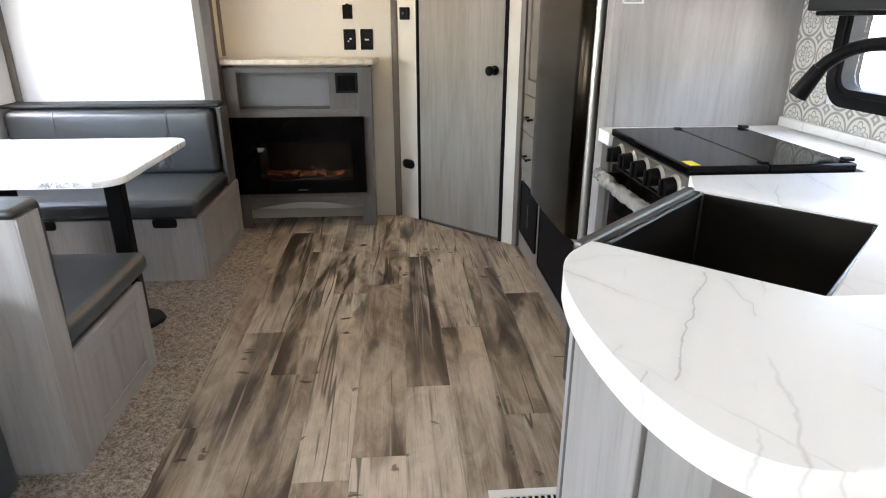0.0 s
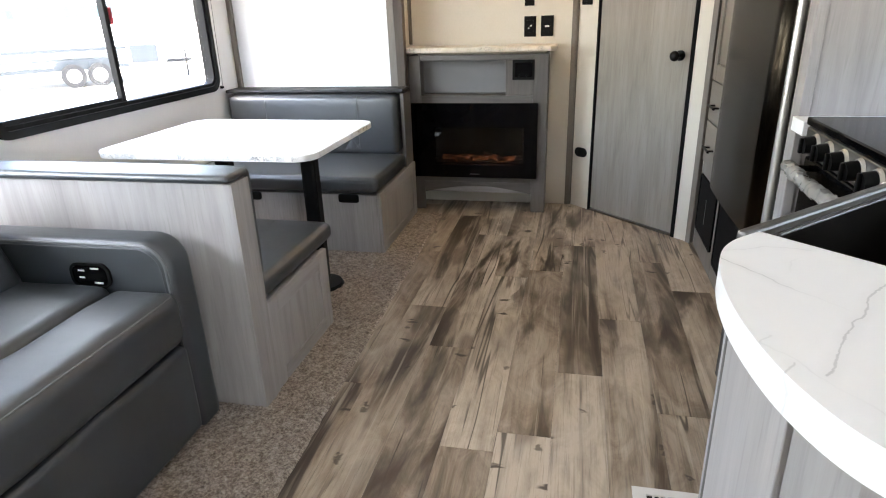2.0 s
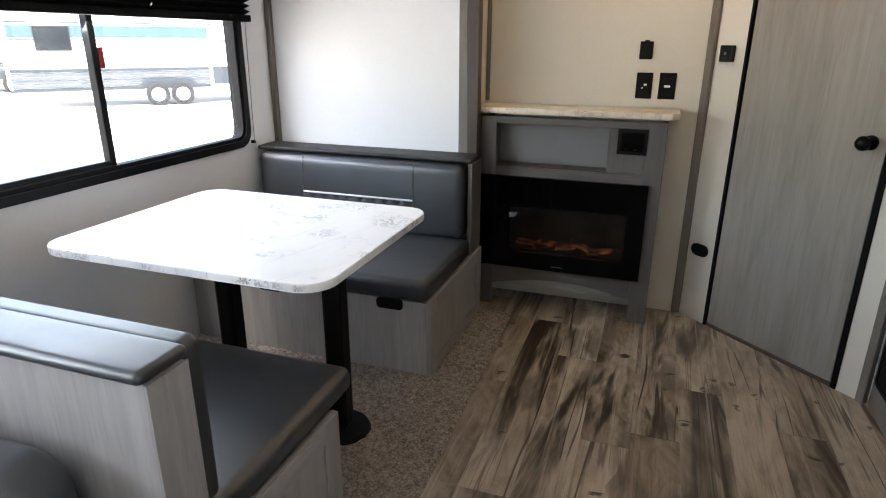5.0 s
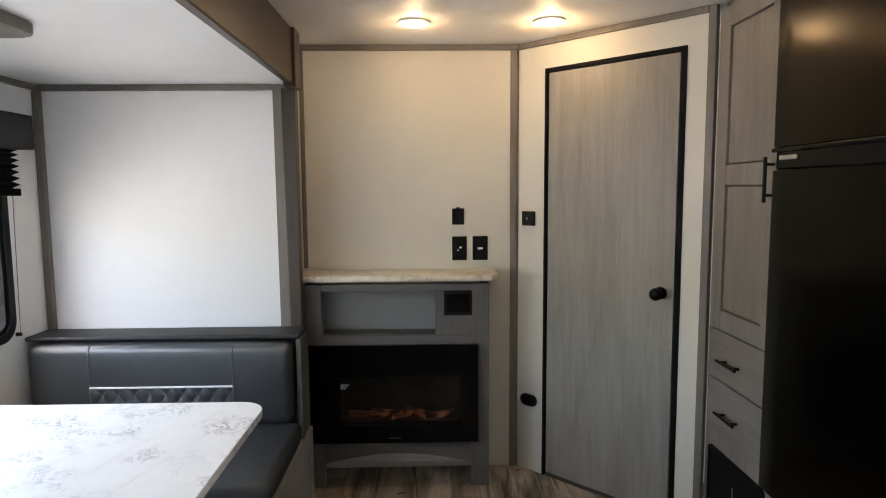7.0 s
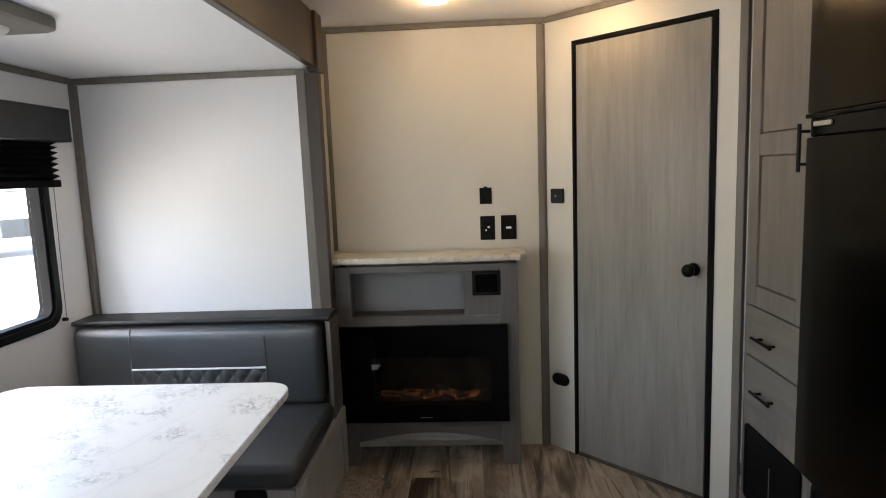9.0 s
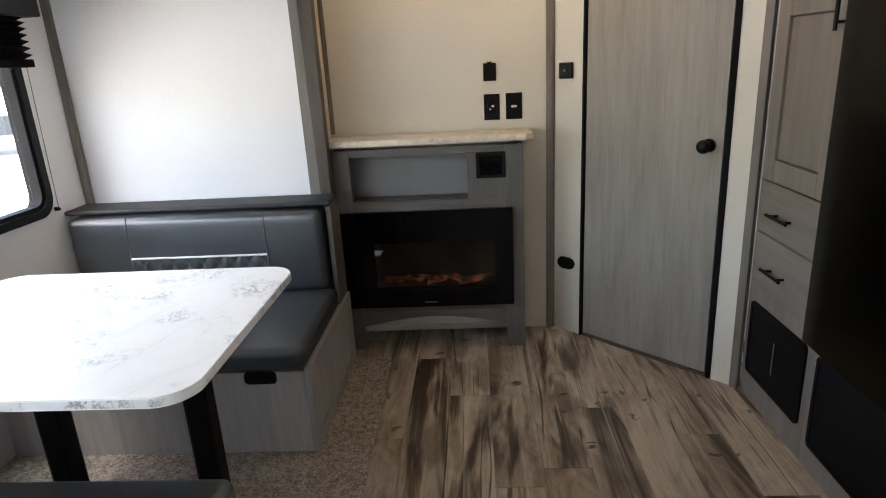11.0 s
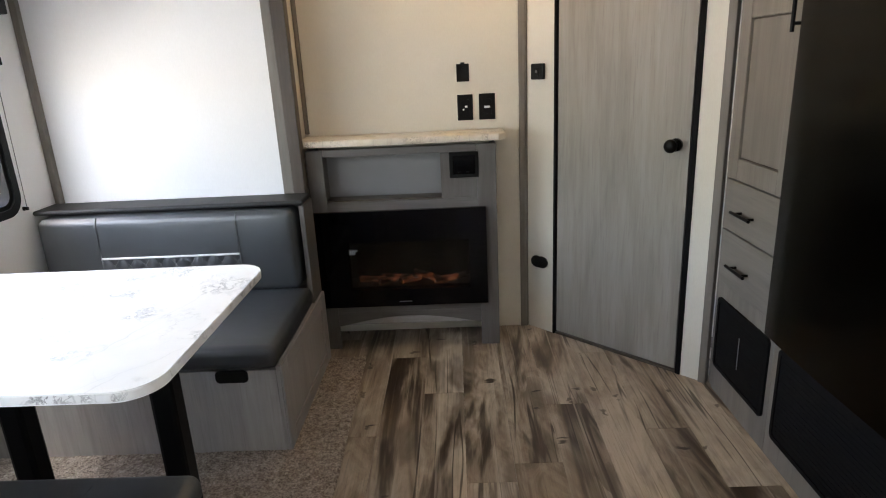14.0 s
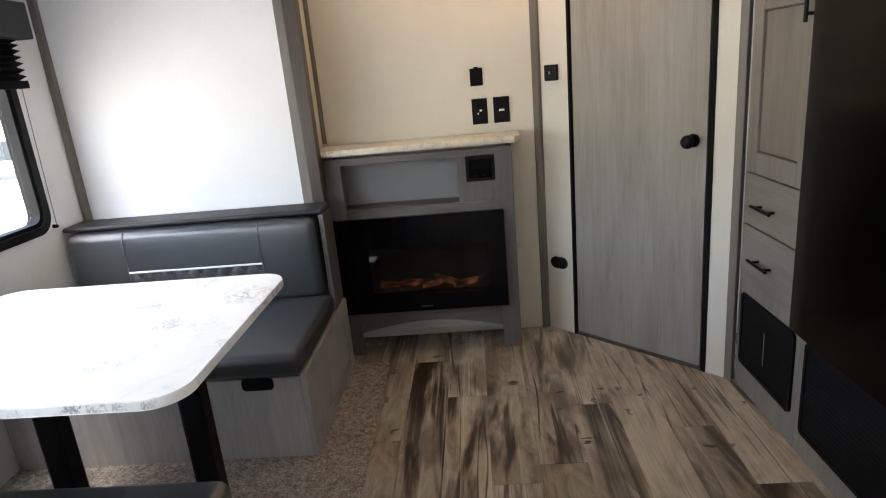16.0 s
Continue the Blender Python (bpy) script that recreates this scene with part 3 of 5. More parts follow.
def leaning(x0t, x1t, x0b, x1b, y0, y1, zb, zt):
    """An upright board whose foot stands aside from its head."""
    bm = bmesh.new()
    v = [bm.verts.new(p) for p in ((x0b, y0, zb), (x1b, y0, zb), (x1b, y1, zb), (x0b, y1, zb), (x0t, y0, zt), (x1t, y0, zt), (x1t, y1, zt), (x0t, y1, zt))]
    for f in ((0, 1, 2, 3), (4, 5, 6, 7), (0, 1, 5, 4), (1, 2, 6, 5), (2, 3, 7, 6), (3, 0, 4, 7)):
        bm.faces.new([v[i] for i in f])
    bmesh.ops.bevel(bm, geom=list(bm.edges), offset=0.002, segments=2, affect="EDGES")
    return bm


solo("trim", leaning(-0.064, -0.027, -0.056, -0.004, 4.105, 4.129, 0.0, Z_SLIDE - 0.004), M_TRIM, "taupe edge trim at the slide-out's end wall", "trim", kind="structure")
solo("slide_jamb", leaning(-0.026, 0.034, -0.003, 0.034, 4.10, 4.16, 0.0, 1.867), M_JAMB, "dark brown wood-grain slide-out jamb", "jamb", kind="structure")
for nm, bm, lab in (
    ("trim", box(X_SLIDE + 0.001, -0.066, 4.112, 4.129, 1.862, Z_SLIDE - 0.001, 0.003), "taupe cove trim under the slide-out ceiling"),
    ("trim", box(X_SLIDE + 0.001, X_SLIDE + 0.018, Y_SLIDE0, 4.111, 1.862, Z_SLIDE - 0.001, 0.003), "taupe cove trim under the slide-out ceiling"),
    ("trim", box(X_SLIDE + 0.001, X_SLIDE + 0.03, 4.1, 4.129, 0.0, 1.861, 0.003), "taupe corner trim in the slide-out"),
    ("trim", box(-0.006, 1.05, Y_BACK - 0.016, Y_BACK - 0.001, 2.092, Z_CEIL - 0.001, 0.003), "taupe trim where wall meets ceiling"),
    ("trim", box(-0.006, 0.014, Y_BACK - 0.014, Y_BACK - 0.001, 1.04, 2.091, 0.003), "taupe corner trim beside the mantel"),
):
    solo(nm, bm, M_TRIM, lab, "trim", kind="structure")

# the angled wall with the door: s runs along it from the back wall, n out of it into the room
A0 = Vector((1.05, 4.412))
ANG = -44.7
ANGLED = at(A0.x, A0.y, 0) @ Matrix.Rotation(radians(ANG), 4, "Z")   # local x along the wall, -y into the room
D0, D1, DTOP, WLEN = 0.168, 0.835, 1.985, 0.915
bm = box(-0.01, D0, 0.0, 0.05, 0, Z_CEIL + 0.02, 0)
box(D1, WLEN, 0.0, 0.05, 0, Z_CEIL + 0.02, 0, bm)
box(D0, D1, 0.0, 0.05, DTOP, Z_CEIL + 0.02, 0, bm)
solo("wall_angled", bm, M_WALL, "cream panelled angled wall around the bathroom door", "wall", kind="structure", m=ANGLED)
solo("wall_bathroom", box(-0.3, 1.3, 0.45, 0.5, 0, Z_CEIL, 0), M_WALL, "plain wall behind the door", "wall", kind="structure", m=ANGLED)
bm = box(D0, D0 + 0.014, -0.006, 0.05, 0, DTOP, 0.002)
box(D1 - 0.022, D1, -0.006, 0.05, 0, DTOP, 0.002, bm)
box(D0 + 0.0141, D1 - 0.0221, -0.006, 0.05, DTOP - 0.018, DTOP, 0.002, bm)
door_frame = solo("door_frame", bm, M_GRILLE, "black metal door frame", "door frame", kind="structure", m=ANGLED)
solo("trim", box(0.0, 0.016, -0.013, -0.001, 0.0, 2.091, 0.003), M_TRIM, "taupe corner trim beside the angled wall", "trim", kind="structure", m=ANGLED)
solo("trim", box(1.018, 1.048, Y_BACK - 0.012, Y_BACK - 0.001, 0.0, 2.091, 0.003), M_TRIM, "taupe corner trim at the end of the back wall", "trim", kind="structure")
solo("trim", box(-0.01, WLEN, -0.014, -0.001, 2.092, Z_CEIL - 0.001, 0.003), M_TRIM, "taupe trim over the angled wall", "trim", kind="structure", m=ANGLED)
solo("trim", box(WLEN + 0.001, WLEN + 0.032, -0.012, 0.02, 0.0, Z_CEIL - 0.001, 0.003), M_TRIM, "taupe corner trim beside the pantry", "trim", kind="structure", m=ANGLED)

door = thing("door_1", ANGLED @ Vector((D0 + 0.014, 0.02, 0)), "closed grey wood-grain bathroom door with black knob", "door", kind="structure")
part("door_leaf", box(D0 + 0.019, D1 - 0.028, 0.002, 0.03, 0.018, DTOP - 0.022, 0.002), M_DOOR, door, m=ANGLED)
KS = 0.752
part("rosette", cyl((KS, 0.001, 0.985), (KS, -0.008, 0.985), 0.027, 0.026, 28), M_BLACK, door, "black rosette", True, ANGLED)
bm = cyl((KS, -0.0081, 0.985), (KS, -0.038, 0.985), 0.011, 0.013, 20)
bmesh.ops.create_uvsphere(bm, u_segments=24, v_segments=14, radius=0.027, matrix=at(KS, -0.05, 0.985) @ Matrix.Diagonal((1, 0.72, 1, 1)))
part("door_knob", bm, M_BLACK, door, "round black knob", True, ANGLED)
solo("threshold", box(D0 + 0.015, D1 - 0.023, 0.0, 0.05, -0.004, 0.012, 0.003), M_JAMB, "low brown threshold under the door", "threshold", kind="structure", m=ANGLED)


# ---- windows ----
def window(name, x, y0, y1, z0, z1, face, label, sash=None, vent=True):
    """A black framed rounded trailer window in a wall; face turns it to the room."""
    yc, zc, w, h = (y0 + y1) / 2, (z0 + z1) / 2, y1 - y0, z1 - z0
    M = at(x, yc, zc) @ face
    win = thing(name, (x, yc, z0), label, "window", kind="structure")
    part("window_frame", ring(rounded(w + 0.03, h + 0.03, 0.085, 8), rounded(w - 0.035, h - 0.035, 0.06, 8), 0.001, 0.018), M_BLACKMETAL, win, "", True, M)
    part("inner_frame", ring(rounded(w - 0.036, h - 0.036, 0.0595, 8), rounded(w - 0.07, h - 0.07, 0.045, 8), -0.036, 0.009), M_RUBBER, win, "", True, M)
    part("reveal", ring(rounded(w, h, 0.07, 8), rounded(w - 0.037, h - 0.037, 0.06, 8), -0.06, 0.0005), M_RUBBER, win, "", True, M)
    p = part("pane", prism(rounded(w - 0.071, h - 0.071, 0.045, 8), -0.034, -0.03), M_GLASS, win, "clear glass", False, M)
    p.visible_shadow = False
    if sash is not None:
        s = sash - yc
        bar = part("sash_bar", box(s - 0.014, s + 0.014, -h / 2 + 0.036, h / 2 - 0.036, -0.029, 0.004, 0.003), M_RUBBER, win, "black sliding sash bar", False, M)
        part("rail", box(-w / 2 + 0.06, s - 0.015, -h / 2 + 0.037, -h / 2 + 0.056, -0.028, 0.0, 0.002), M_BLACK, win, "", False, M)
        part("latch", box(s + 0.0145, s + 0.034, 0.0, 0.075, -0.02, 0.008, 0.003), plain("red_latch", (0.3, 0.02, 0.03), 0.4), win, "dark red sash latch", False, M)
    return win


window("window_1", X_SLIDE, *WIN_A, WIN_Z0, WIN_Z1, ON_LEFT, "wide black-framed sliding window beside the dinette", 3.04)
window("window_2", X_SLIDE, *WIN_B, WIN_Z0, WIN_Z1, ON_LEFT, "black-framed sliding window behind the sofa", 1.1)
window("window_3", X_RIGHT, 1.35, 2.2, 1.03, 1.42, ON_RIGHT, "small black-framed window over the kitchen counter")
# an assumed entry door's opening, out of view, added for fill light, with a glazed door
ent = thing("door_2", (X_RIGHT, -0.8, 0), "assumed glazed entry door, out of view, that lets in fill light", "door", kind="structure")
part("door_leaf", ring([(y * 0.6, z * 1.95) for y, z in ((-.5, -.5), (.5, -.5), (.5, .5), (-.5, .5))], [(y * 0.48, z * 1.7) for y, z in ((-.5, -.5), (.5, -.5), (.5, .5), (-.5, .5))], -0.04, -0.01), M_WHITE, ent, m=at(X_RIGHT, -0.8, 0.975) @ ON_RIGHT)
p = part("pane", box(-0.239, 0.239, -0.849, 0.849, -0.028, -0.024, 0), M_GLASS, ent, m=at(X_RIGHT, -0.8, 0.975) @ ON_RIGHT)
p.visible_shadow = False


def blind(y0, y1, zb, cords):
    """A charcoal valance box with a raised pleated shade and its tension cords."""
    yc = (y0 + y1) / 2
    v = thing("window_blind", (X_SLIDE, yc, 1.59), "charcoal valance with a half-raised black pleated shade", "blind", "slide-out window blinds")
    part("valance", box(X_SLIDE + 0.002, X_SLIDE + 0.075, y0 - 0.14, y1 + 0.12, 1.60, 1.74, 0.006), M_VALANCE, v, "charcoal wood-grain valance")
    bm = bmesh.new()
    n = 14
    prof = [(X_SLIDE + (0.024 if i % 2 else 0.058), 1.595 - (1.595 - zb - 0.02) * (i / n) ** 1.1) for i in range(n + 1)]
    for (xa, za), (xb, zc) in zip(prof, prof[1:]):
        f = [bm.verts.new(p) for p in ((xa, y0 - 0.02, za), (xa, y1 + 0.035, za), (xb, y1 + 0.035, zc), (xb, y0 - 0.02, zc))]
        bm.faces.new(f)
    bmesh.ops.remove_doubles(bm, verts=bm.verts, dist=0.0002)
    bmesh.ops.solidify(bm, geom=list(bm.faces), thickness=0.0015)
    part("pleated_shade", bm, M_SHADE, v, "black pleated fabric")
    part("bottom_rail", box(X_SLIDE + 0.024, X_SLIDE + 0.06, y0 - 0.025, y1 + 0.04, zb, zb + 0.03, 0.003), M_SHADE, v, "black bottom rail")
    for yk in cords:
        part("cord", tube([(X_SLIDE + 0.03, yk, 1.6), (X_SLIDE + 0.022, yk, 1.2), (X_SLIDE + 0.016, yk, 0.845)], 0.0016, 6), M_STITCH, v, "thin grey tension cord")
        bm = cyl((X_SLIDE + 0.0005, yk, 0.838), (X_SLIDE + 0.02, yk, 0.838), 0.009, 0.007, 12)
        part("cord_anchor", bm, M_BLACK, v, "black cord anchor", True)
    return v


BLIND = blind(*WIN_A, 1.41, (3.9, 2.25))
# white dashes up the cord line stand in for light through its holes
for k in range(6):
    z = 1.452 + 0.021 * k
    part("pull_cord", cyl((X_SLIDE + 0.064, 3.274, z), (X_SLIDE + 0.066, 3.281, z + 0.011), 0.0032, 0.0026, 8), M_PIPING, BLIND, "white dash on the cord line for light through a cord hole", True)
blind(*WIN_B, 1.41, (1.874, 0.40))

# ---- ceiling lights ----
for i, (lx, ly) in enumerate(((0.56, 4.0), (1.124, 3.98), (0.56, 2.2), (1.45, 2.9))):
    cl = thing("ceiling_light", (lx, ly, Z_CEIL), "round recessed LED ceiling light, switched on", "ceiling light", "recessed ceiling lights")
    part("trim_ring", ring([(lx + 0.068 * math.cos(a), ly + 0.068 * math.sin(a)) for a in [k * math.tau / 32 for k in range(32)]],
                           [(lx + 0.056 * math.cos(a), ly + 0.056 * math.sin(a)) for a in [k * math.tau / 32 for k in range(32)]], Z_CEIL - 0.008, Z_CEIL - 0.0005), M_WHITE, cl, "white ring", True)
    bm = bmesh.new()
    bmesh.ops.create_uvsphere(bm, u_segments=32, v_segments=12, radius=0.0555, matrix=at(lx, ly, Z_CEIL - 0.001) @ Matrix.Diagonal((1, 1, 0.3, 1)))
    bmesh.ops.delete(bm, geom=[v for v in bm.verts if v.co.z > Z_CEIL - 0.0008], context="VERTS")
    part("lens", bm, M_LED, cl, "glowing warm lens", "all")
    lamp("ceiling_lamp", "POINT", at(lx, ly, Z_CEIL - 0.05), (0.24, 0.34, 0.05, 0.05)[i], (1.0, 0.64, 0.31), shadow_soft_size=0.03)


fx = thing("slide_ceiling_light", (-0.74, 2.98, Z_SLIDE), "flat grey ceiling light panel with round white lens", "ceiling light")
part("body", prism([(x - 0.70, y + 2.87) for x, y in rounded(0.46, 0.6, 0.05)], Z_SLIDE - 0.034, Z_SLIDE - 0.0005, 0.006), M_TRIM, fx, "", True)
bm = bmesh.new()
bmesh.ops.create_uvsphere(bm, u_segments=24, v_segments=10, radius=0.05, matrix=at(-0.62, 3.07, Z_SLIDE - 0.034) @ Matrix.Diagonal((1, 1, 0.5, 1)))
part("lens", bm, M_WHITE, fx, "round white lens", True)

# ---- fireplace ----
FY = 4.19
fp = thing("fireplace_cabinet", (0.46, 4.29, 0), "smoky grey wood fireplace cabinet with open niche against the wall", "cabinet")
for x0, x1 in ((0.03, 0.108), (0.806, 0.893)):
    part("stile", box(x0, x1, FY, FY + 0.02, 0.0, 0.985, 0.003), M_HEARTH, fp)
part("side_panel", box(0.873, 0.892, FY + 0.0205, 4.383, 0.0, 0.985, 0.002), M_HEARTH, fp)
part("side_panel", box(0.031, 0.05, FY + 0.0205, 4.383, 0.0, 0.985, 0.002), M_HEARTH, fp)
part("rail", box(0.1085, 0.8055, FY + 0.002, FY + 0.02, 0.953, 0.985, 0.002), M_HEARTH_H, fp)
part("rail", box(0.1085, 0.8055, FY + 0.002, FY + 0.02, 0.69, 0.742, 0.002), M_HEARTH_H, fp)
part("rail", box(0.1085, 0.8055, FY + 0.002, FY + 0.02, 0.192, 0.232, 0.002), M_HEARTH_H, fp)
part("mullion", box(0.64, 0.8055, FY + 0.002, FY + 0.02, 0.7425, 0.9525, 0.002), M_HEARTH, fp)
part("niche_back", box(0.1, 0.66, 4.30, 4.31, 0.74, 0.96, 0.0), M_GREYPANEL, fp, "pale niche back panel")
part("niche_floor", box(0.0515, 0.66, FY + 0.021, 4.2995, 0.73, 0.748, 0.001), M_JAMB, fp, "dark niche floor")
part("niche_side", box(0.09, 0.1035, FY + 0.021, 4.2995, 0.7485, 0.96, 0.001), M_HEARTH, fp)
part("niche_side", box(0.6405, 0.654, FY + 0.021, 4.2995, 0.7485, 0.96, 0.001), M_HEARTH, fp)
bm = bmesh.new()   # arched apron
n = 24
top, bot = [], []
for i in range(n + 1):
    u = i / n
    x = 0.1085 + u * (0.8055 - 0.1085)
    top.append((x, 0.1915))
    bot.append((x, 0.119 + 0.047 * math.sin(math.pi * u)))
for y in (FY + 0.004, FY + 0.018):
    vt = [bm.verts.new((x, y, z)) for x, z in top]
    vb = [bm.verts.new((x, y, z)) for x, z in bot]
    for i in range(n):
        bm.faces.new((vt[i], vt[i + 1], vb[i + 1], vb[i]))
bmesh.ops.bridge_loops(bm, edges=[e for e in bm.edges if e.is_boundary])
part("arched_apron", bm, M_HEARTH_H, fp)
part("toe_panel", box(0.1085, 0.8055, FY + 0.0185, FY + 0.0205, 0.12, 0.2, 0.0), M_WOOD_H, fp, "pale panel behind the arch")
mantel = solo("mantel", prism([(-0.003, 4.165), (0.905, 4.165), (0.938, 4.2), (0.938, 4.383), (-0.003, 4.383)], 0.999, 1.03, 0.006), M_MANTEL, "cream marble-look mantel slab on the fireplace cabinet", "mantel", smooth=True)
ins = thing("electric_fireplace", (0.44, FY, 0.23), "black glass electric fireplace showing log embers", "fireplace")
part("front_frame", ring([(0.037, 0.229), (0.84, 0.229), (0.84, 0.70), (0.037, 0.70)], [(0.186, 0.313), (0.757, 0.313), (0.757, 0.55), (0.186, 0.55)], 0, 0.022), M_GLOSSBLACK, ins, m=at(0, FY - 0.001, 0) @ ON_BACK)
part("back_box", box(0.12, 0.8, FY + 0.15, FY + 0.16, 0.27, 0.6, 0), M_BLACK, ins)
part("hearth_bed", box(0.12, 0.8, FY + 0.021, FY + 0.149, 0.27, 0.318, 0.003), M_LOG, ins, "charred ember bed")
M_EMBER = Mat("ember_log", 0.8)
nn = M_EMBER.noise(M_EMBER.coords((1, 1, 1), 4.0), 26, 5, 0.7)
M_EMBER.color((0.07, 0.042, 0.028))
M_EMBER.t.links.new(M_EMBER.ramp(nn, ((0.48, (0, 0, 0)), (0.6, (0.5, 0.13, 0.035)), (0.76, (1.0, 0.42, 0.2)))), M_EMBER.b.inputs["Emission Color"])
M_EMBER.b.inputs["Emission Strength"].default_value = 0.06
for x, y, L, a, t in ((0.29, 0.07, 0.14, 12, 8), (0.4, 0.09, 0.16, -20, -6), (0.47, 0.05, 0.12, 38, 4), (0.56, 0.08, 0.17, -28, 10), (0.66, 0.05, 0.16, 8, -8), (0.36, 0.045, 0.1, 30, 0), (0.6, 0.05, 0.1, -10, 16)):
    bm = cyl((-L / 2, 0, 0), (L / 2, 0, 0), 0.017, 0.013, 12)
    bmesh.ops.subdivide_edges(bm, edges=list(bm.edges), cuts=2)
    for v in bm.verts:
        v.co += 0.005 * noise.noise_vector(v.co * 40 + Vector((x, y, 0)) * 9)
    part("log", bm, M_EMBER.m, ins, "glowing log", True, at(x, FY + y, 0.338) @ Matrix.Rotation(radians(a), 4, "Z") @ Matrix.Rotation(radians(t), 4, "Y"))
p = part("glass_front", box(0.186, 0.757, FY + 0.001, FY + 0.004, 0.313, 0.55, 0), glass_mat("smoked_glass", (0.42, 0.42, 0.43)), ins, "smoked glass")
part("display", text_mesh("30\u00b0", 0.032, at(0.212, FY - 0.0235, 0.505) @ Matrix.Rotation(radians(90), 4, "X"), 0.0004), glow("display_digits", (0.22, 0.24, 0.26), 0.045), ins, "white temperature digits")
part("maker_mark", box(0.415, 0.475, FY - 0.0238, FY - 0.0232, 0.25, 0.254, 0), M_STITCH, ins, "grey maker's mark")


def plate(name, x0, x1, z0, z1, y, label, category, bits=()):
    t = thing(name, ((x0 + x1) / 2, y, z0), label, category)
    part("cover_plate", box(x0, x1, y - 0.007, y - 0.0005, z0, z1, 0.0025), M_RUBBER, t)
    cx, cz = (x0 + x1) / 2, (z0 + z1) / 2
    for i, (nm, a, b, c, d, mt) in enumerate(bits):
        part(nm, box(cx + a, cx + b, y - 0.0105 - 0.0007 * i, y - 0.0072, cz + c, cz + d, 0.001), mt, t)
    return t


plate("wall_jack", 0.73, 0.789, 1.25, 1.33, Y_BACK, "small black antenna jack plate on the cream wall", "wall jack", (("jack", -0.006, 0.006, 0.012, 0.024, M_BLACKMETAL), ("tab", -0.01, 0.01, 0.04, 0.046, M_BLACK)))
plate("wall_jack", 0.729, 0.802, 1.072, 1.191, Y_BACK, "black media jack plate on the cream wall", "wall jack", (("socket", -0.02, 0.02, -0.035, 0.035, M_BLACKMETAL), ("port", -0.001, 0.011, 0.0, 0.009, M_INK), ("port", -0.012, -0.004, -0.013, -0.006, M_INK)))
plate("wall_socket", 0.831, 0.907, 1.072, 1.192, Y_BACK, "black power socket plate on the cream wall", "socket", (("socket", -0.02, 0.02, -0.035, 0.035, M_BLACKMETAL), ("slot", -0.013, 0.013, -0.006, 0.004, M_INK)))
plate("control_panel", 0.681, 0.813, 0.836, 0.953, FY + 0.002, "square black control panel set in the fireplace cabinet", "control panel", (("screen", -0.05, 0.05, -0.042, 0.042, M_GLOSSBLACK), ("button", -0.03, -0.018, -0.036, -0.03, M_BLACKMETAL), ("button", 0.01, 0.022, -0.036, -0.03, M_BLACKMETAL)))
th = thing("thermostat", ANGLED @ Vector((0.085, 0, 1.24)), "square black thermostat on the angled wall", "thermostat")
part("body", box(0.05, 0.118, -0.022, -0.0005, 1.245, 1.315, 0.004), M_BLACK, th, m=ANGLED)
part("dial", box(0.07, 0.098, -0.026, -0.0225, 1.262, 1.298, 0.003), M_BLACKMETAL, th, m=ANGLED)
part("marking", box(0.08, 0.09, -0.0275, -0.0263, 1.275, 1.287, 0.0), M_STITCH, th, "pale marking", m=ANGLED)
ov = thing("outlet", ANGLED @ Vector((0.09, 0, 0.33)), "oval black outlet on the angled wall", "outlet")
part("cover_plate", prism([(x + 0.088, y + 0.365) for x, y in rounded(0.098, 0.058, 0.028, 8)], 0.0005, 0.012, 0.003), M_BLACK, ov, smooth=True, m=ANGLED @ ON_BACK)


# ---- dinette ----
def bench_box(b, x0, x1, y0, y1, h, front):
    """A panelled bench base: carcass, raised-frame end panel facing the aisle, two pulls on the front (+1: far side, -1: near)."""
    part("carcass", box(x0, x1 - 0.021, y0, y1, 0.0, h, 0.002), M_WOOD, b)
    part("end_panel", box(x1 - 0.0205, x1 - 0.006, y0, y1, 0.0, h + 0.012, 0.002), M_WOOD, b)
    for a, c, d, e in ((y0, y0 + 0.075, 0.0, h + 0.012), (y1 - 0.075, y1, 0.0, h + 0.012), (y0 + 0.0755, y1 - 0.0755, 0.0, 0.06), (y0 + 0.0755, y1 - 0.0755, h - 0.05, h + 0.012)):
        part("end_frame", box(x1 - 0.0055, x1 + 0.002, a, c, d, e, 0.003), M_WOOD if e - d > 0.2 else M_WOOD_Y, b)
    for xc in (-0.108, -0.678) if front < 0 else ():
        o = prism([(x + xc, z + 0.315) for x, z in rounded(0.115, 0.046, 0.012)], 0.0005, 0.008, 0.003)
        part("finger_pull", o, M_BLACK, b, "black finger pull", True, at(0, y0, 0) @ ON_BACK)


def seat_cushion(b, x0, x1, y0, y1, z0, z1):
    c = part("seat_cushion", rbox(x0, x1, y0, y1, z0, z1, 0.028, 0.006, 10), M_LEATHER, b, "dark grey leather seat cushion", "all")
    for xs in (-0.17, -0.62):
        part("seam", tube([(xs, y0 + 0.004, z1 - 0.02), (xs, y0 + 0.03, z1 + 0.001)] + [(xs, y0 + 0.05 + (y1 - y0 - 0.1) * k / 6, z1 + 0.003) for k in range(7)], 0.0016, 6), M_STITCH, c, "stitched seam")


